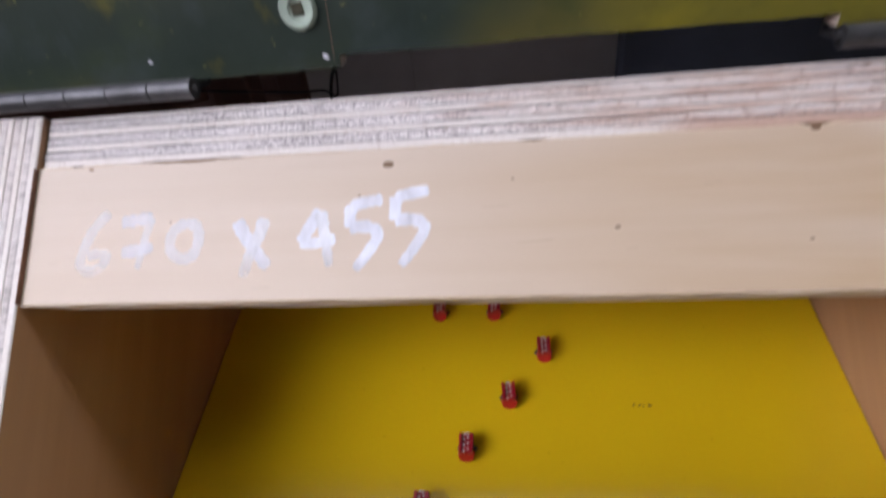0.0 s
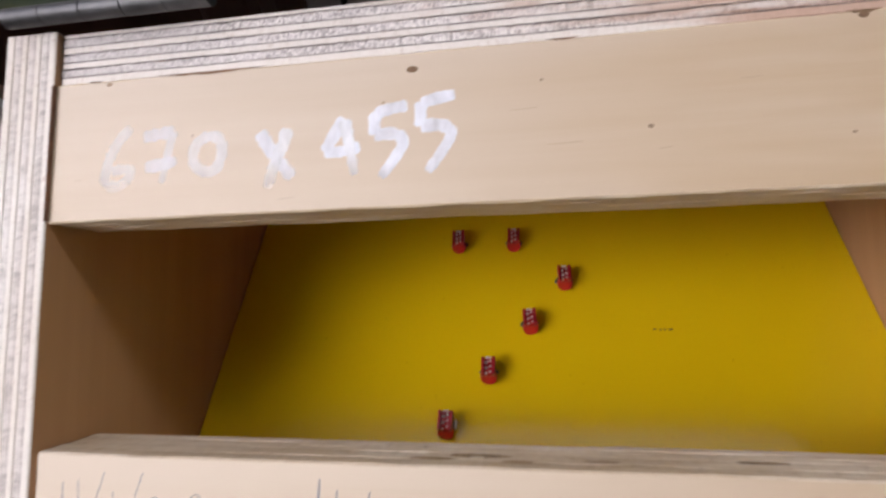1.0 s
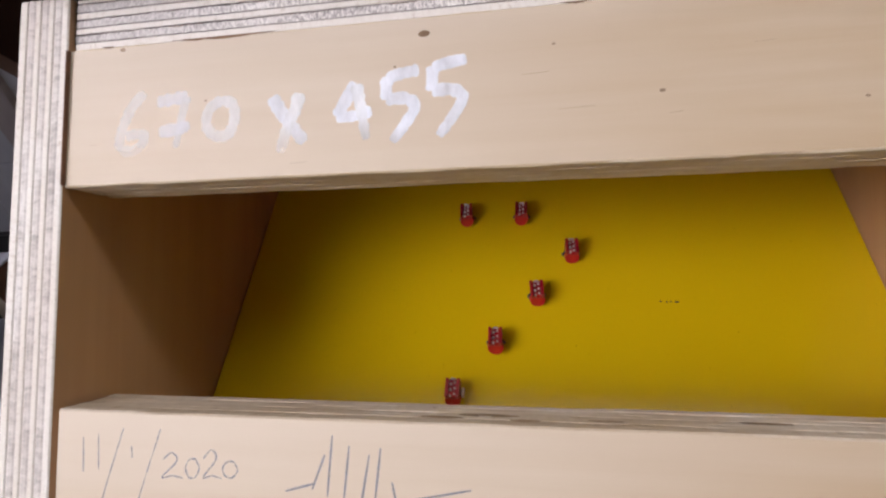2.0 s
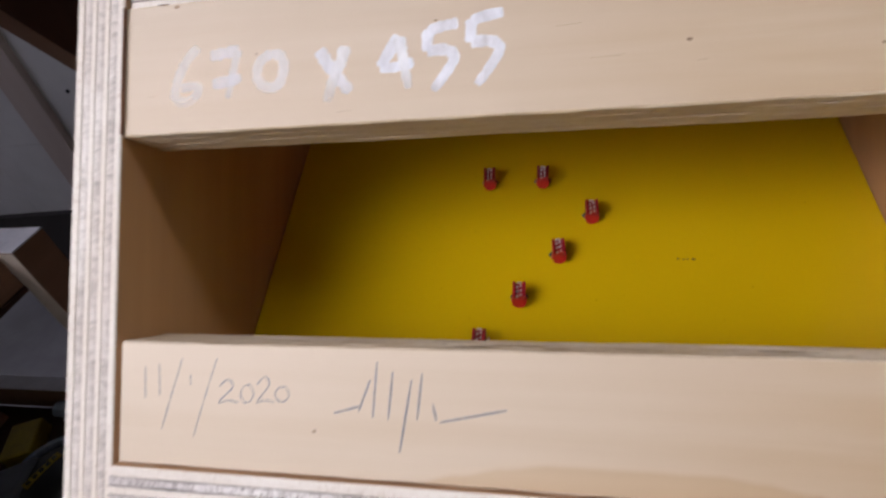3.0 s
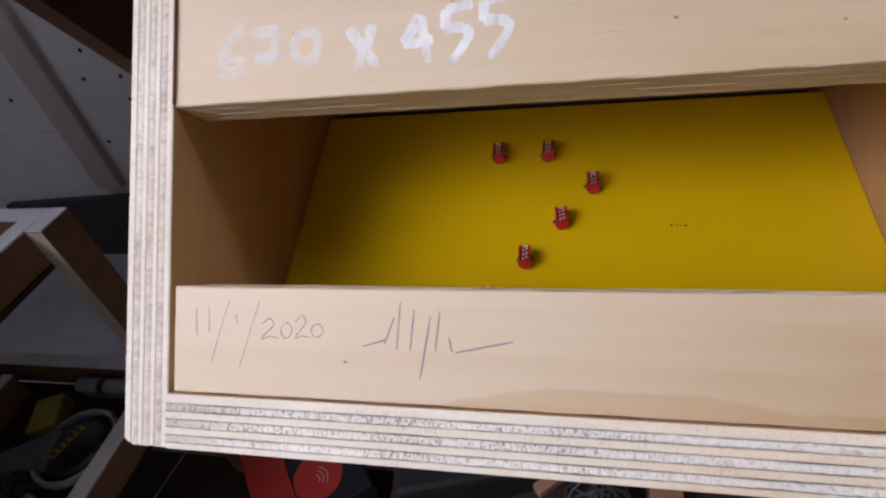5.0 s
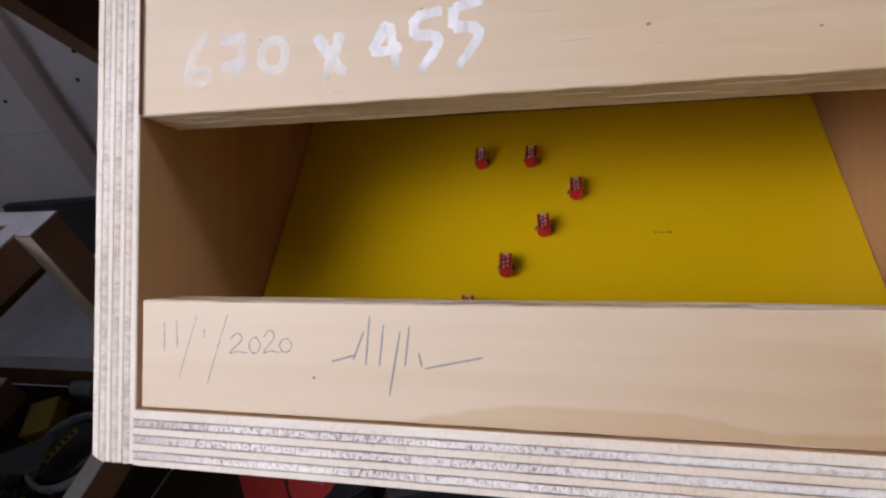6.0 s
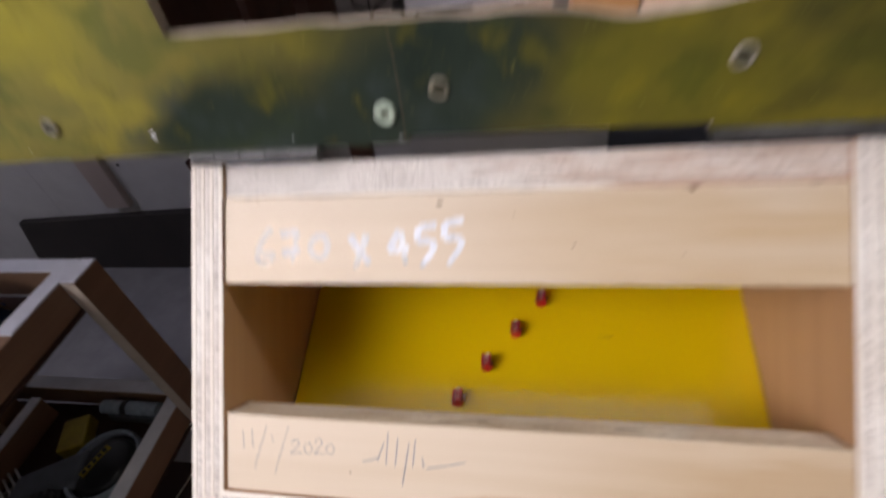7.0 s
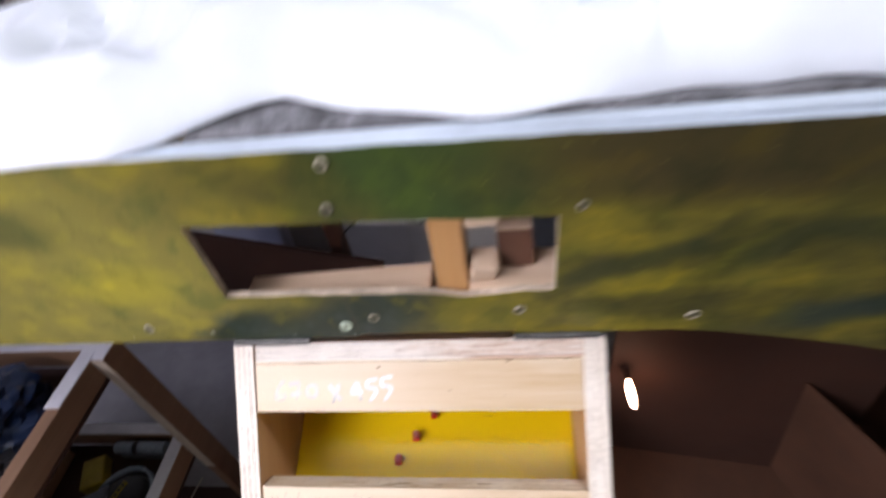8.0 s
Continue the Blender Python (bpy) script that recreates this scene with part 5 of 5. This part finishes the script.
wire_coil(pose(0.046, 0.118, 0.3))
thing("wood_offcut", cube(-0.017, 0.017, -0.06, 0.06, 0, 0.03, 0.002), "pink_pine", "pinkish sawn timber offcut", "offcut", m=pose(0.118, 0.125, 0.3, 0, 0, -6))
thing("wood_stick", cube(-0.006, 0.006, -0.05, 0.05, 0, 0.012, 0.001), "pink_pine", "thin sawn timber stick", "offcut", m=pose(0.022, 0.14, 0.3605, 0, 0, -52))
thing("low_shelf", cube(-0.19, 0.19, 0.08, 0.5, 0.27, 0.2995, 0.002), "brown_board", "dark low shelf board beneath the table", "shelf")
for x, y in ((-0.16, 0.1), (0.17, 0.1), (-0.16, 0.46), (0.17, 0.46)):
    thing("shelf_leg", cube(x - 0.015, x + 0.015, y - 0.015, y + 0.015, 0, 0.2695, 0.001), "dark_wood", "short dark timber leg under the low shelf", "leg", "legs of the low shelf")
thing("tool_case", cube(-0.11, 0.07, -0.05, 0.08, 0, 0.06, 0.008), "black_matt", "black plastic tool case on the low shelf", "case", m=pose(-0.075, 0.17, 0.3, 0, 0, 15))


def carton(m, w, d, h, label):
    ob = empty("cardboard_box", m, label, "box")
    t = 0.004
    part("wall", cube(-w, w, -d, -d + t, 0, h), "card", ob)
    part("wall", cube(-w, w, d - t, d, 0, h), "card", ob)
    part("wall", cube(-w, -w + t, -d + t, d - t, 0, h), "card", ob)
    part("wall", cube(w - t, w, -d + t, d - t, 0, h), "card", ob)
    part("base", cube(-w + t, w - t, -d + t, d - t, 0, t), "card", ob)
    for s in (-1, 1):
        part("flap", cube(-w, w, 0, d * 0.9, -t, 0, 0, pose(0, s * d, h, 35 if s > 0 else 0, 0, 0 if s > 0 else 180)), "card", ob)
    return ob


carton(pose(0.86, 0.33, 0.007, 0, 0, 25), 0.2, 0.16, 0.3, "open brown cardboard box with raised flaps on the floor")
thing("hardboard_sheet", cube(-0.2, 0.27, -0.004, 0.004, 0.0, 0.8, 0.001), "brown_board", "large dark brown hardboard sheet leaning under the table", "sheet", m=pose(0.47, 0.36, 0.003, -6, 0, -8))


# Dark sheet added over the grey floor to keep this area dark.
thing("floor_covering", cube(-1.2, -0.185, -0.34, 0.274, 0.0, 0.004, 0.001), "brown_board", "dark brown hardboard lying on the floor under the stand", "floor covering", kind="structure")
edge_strip = cube(-0.0012, 0.0012, -0.09, 0.06, 0.0, 0.0025, 0.0004)
thing("edge_strip", edge_strip, "stand_pale", "thin pale board edge on the floor covering", "board edge", m=pose(-0.7195, 0.236, 0.0042, 0, 0, -10.5))
# Sheet added to turn the grey floor here dark brown.
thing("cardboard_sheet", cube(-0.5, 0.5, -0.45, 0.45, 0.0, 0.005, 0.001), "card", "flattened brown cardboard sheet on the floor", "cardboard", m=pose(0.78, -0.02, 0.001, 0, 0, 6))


def bulb(m):
    """A small lamp whose holder is fixed to the leaning board behind it."""
    ob = empty("inspection_lamp", m, "glowing bare lamp fixed to the dark hardboard", "lamp")
    part("globe", lathe([(0, 0.036), (0.0042, 0.032), (0.0068, 0.018), (0.0068, -0.008), (0.0048, -0.022), (0.0048, -0.026)], 24), "glow", ob, "glowing bulb")
    part("holder", lathe([(0, -0.05), (0.0065, -0.05), (0.0065, -0.034), (0.0055, -0.024), (0, -0.024)], 20), "brown_board", ob)


bulb(pose(0.303, 0.3555, 0.302, 90))


# ---- things under the table, seen through the hole ----
def tool_rail():
    ob = empty("tool_rail", pose(0.0, 0.2, 0.911), "pale metal rail hung under the table for hand tools", "rack")
    part("rail", cube(-0.066, 0.046, -0.003, 0.003, -0.0045, 0.0045, 0.0012), "rim_white", ob)
    part("end_stop", cube(-0.0685, -0.0662, -0.004, 0.004, -0.006, 0.0055, 0.0006), "black", ob, "black end stop")
    for x in (0.034, 0.042):
        part("strap", cube(x - 0.003, x + 0.003, 0.0031, 0.0045, -0.004, 0.1365, 0.0004), "dull_steel", ob, "steel strap up to the table")
    gun = empty("glue_gun", pose(-0.008, 0.25, 0.87), "black hand tool with a trigger guard hanging under the rail", "hand tool")
    part("barrel", rod(bmesh.new(), (-0.025, 0, 0.002), (0.026, 0, 0.0), 0.0052, 16), "black", gun)
    part("nozzle", rod(bmesh.new(), (-0.025, 0, 0.002), (-0.033, 0, 0.0025), 0.0035, 12, 0.0018), "black", gun)
    guard = curve_points([(-0.02, 0, -0.001), (-0.017, 0, -0.009), (-0.009, 0, -0.0135), (-0.002, 0, -0.009), (0.0, 0, -0.002)], 5)
    part("trigger_guard", tube(bmesh.new(), guard, 0.0011, 8), "black", gun)
    part("grip", tube(bmesh.new(), curve_points([(0.004, 0, 0.0), (0.01, 0, -0.006), (0.017, 0, -0.011)], 5), 0.0042, 10), "black", gun)
    part("hook", tube(bmesh.new(), curve_points([(0.01, 0, 0.004), (0.011, -0.02, 0.03), (0.011, -0.05, 0.0462), (0.011, -0.051, 0.041)], 5), 0.0009, 6), "dull_steel", gun)
    pliers = empty("pliers", pose(-0.058, 0.225, 0.9), "dark-handled pliers lying across the metal rail", "pliers")
    for side in (-1, 1):
        pts = curve_points([(-0.021, 0.002 * side, 0.003), (-0.012, 0.007 * side, 0.004), (0.004, 0.006 * side, 0.001), (0.02, 0.002 * side, -0.002)], 5)
        part("handle", tube(bmesh.new(), pts, 0.0026, 8), "black", pliers)
    part("jaw", cube(0.018, 0.03, -0.003, 0.003, -0.004, 0.0, 0.001), "dull_steel", pliers)
    part("tie", tube(bmesh.new(), [(0.0, 0.0, 0.002), (0.004, 0.0, 0.1465)], 0.0006, 6), "black", pliers)


tool_rail()


def cable(points, thick=0.0022):
    thing("cable", tube(bmesh.new(), curve_points(points, 8), thick, 8), "black", "thin black electric cable hanging under the table", "cable")


cable([(-0.05, 0.25, 1.046), (-0.06, 0.25, 0.93), (-0.072, 0.25, 0.885), (-0.088, 0.25, 0.865), (-0.106, 0.25, 0.846), (-0.112, 0.25, 0.82)], 0.0012)
cable([(-0.09, 0.25, 1.046), (-0.098, 0.25, 0.935), (-0.116, 0.25, 0.901), (-0.1, 0.25, 0.893), (-0.081, 0.25, 0.891)], 0.0011)
cable([(-0.075, 0.26, 1.046), (-0.088, 0.26, 0.914), (-0.105, 0.26, 0.89), (-0.112, 0.26, 0.87), (-0.121, 0.26, 0.855)], 0.001)
cable([(0.014, 0.25, 1.046), (0.01, 0.25, 0.918), (0.004, 0.25, 0.9), (-0.002, 0.25, 0.886)], 0.0014)
cable([(-0.44, 0.45, 0.8), (-0.376, 0.45, 0.797), (-0.28, 0.45, 0.788), (-0.193, 0.45, 0.783), (-0.17, 0.45, 0.8), (-0.165, 0.45, 1.046)], 0.0012)


def plastic_sack():
    """A flat, half-slumped sack leaning on the wall, one shoulder lower than the other."""
    bm = cube(-0.7, -0.515, -0.028, 0.028, 0.0, 0.607, 0.012)
    bmesh.ops.subdivide_edges(bm, edges=bm.edges[:], cuts=5, use_grid_fill=True)
    for v in bm.verts:
        top = 0.607 - 0.62 * max(0.0, -0.59 - v.co.x)
        v.co.z *= top / 0.607
        v.co.y += 0.012 * noise.noise(Vector((v.co.x * 14, v.co.y * 10, v.co.z * 12))) + 0.004 * noise.noise(v.co * 45) + 0.05 * v.co.z
        v.co.x += 0.006 * noise.noise(Vector((3.0, v.co.y * 20, v.co.z * 16)))
    for f in bm.faces:
        f.smooth = True
    ob = empty("plastic_sack", pose(0, 0.795, 0.0), "pale lilac glossy plastic sack leaning on the wall", "sack")
    part("sack_body", bm, "lilac_film", ob)
    # Thin bright tubes stand in for glints on the glossy film.
    for x, z, dx, dz in ((-0.655, 0.545, 0.05, 0.03), (-0.62, 0.57, 0.03, 0.012), (-0.665, 0.53, 0.02, 0.022)):
        pts = curve_points([(x - dx / 2, -0.012, z - dz / 2), (x, -0.014, z + 0.003), (x + dx / 2, -0.012, z + dz / 2)], 5)
        part("film_glint", tube(bmesh.new(), pts, 0.0016, 6), "tin", ob, "bright tube standing for a glint on the film")


plastic_sack()
bm = cube(-0.64, -0.2, -0.008, 0.008, 0.0, 0.55, 0.002)
for v in bm.verts:
    if v.co.z > 0.3:
        v.co.z += 0.552 - 0.29 * (v.co.x + 0.64) - 0.55
thing("leaning_board", bm, "brown_board", "dark brown board with a sloping top edge standing under the table", "board", m=pose(0, 0.615, 0.0))
bm = cube(-0.96, -0.862, 0.20, 0.243, 0.256, 0.31, 0.001)
for v in bm.verts:
    if v.co.z > 0.3:
        v.co.z += 0.55 * (-0.862 - v.co.x)
bmesh.ops.translate(bm, verts=bm.verts[:], vec=(0.9, -0.22, -0.256))
thing("timber_wedge", bm, "stand_wood", "brown sawn timber wedge beside the lower tray", "offcut", m=pose(-0.947, 0.22, 0.2545))
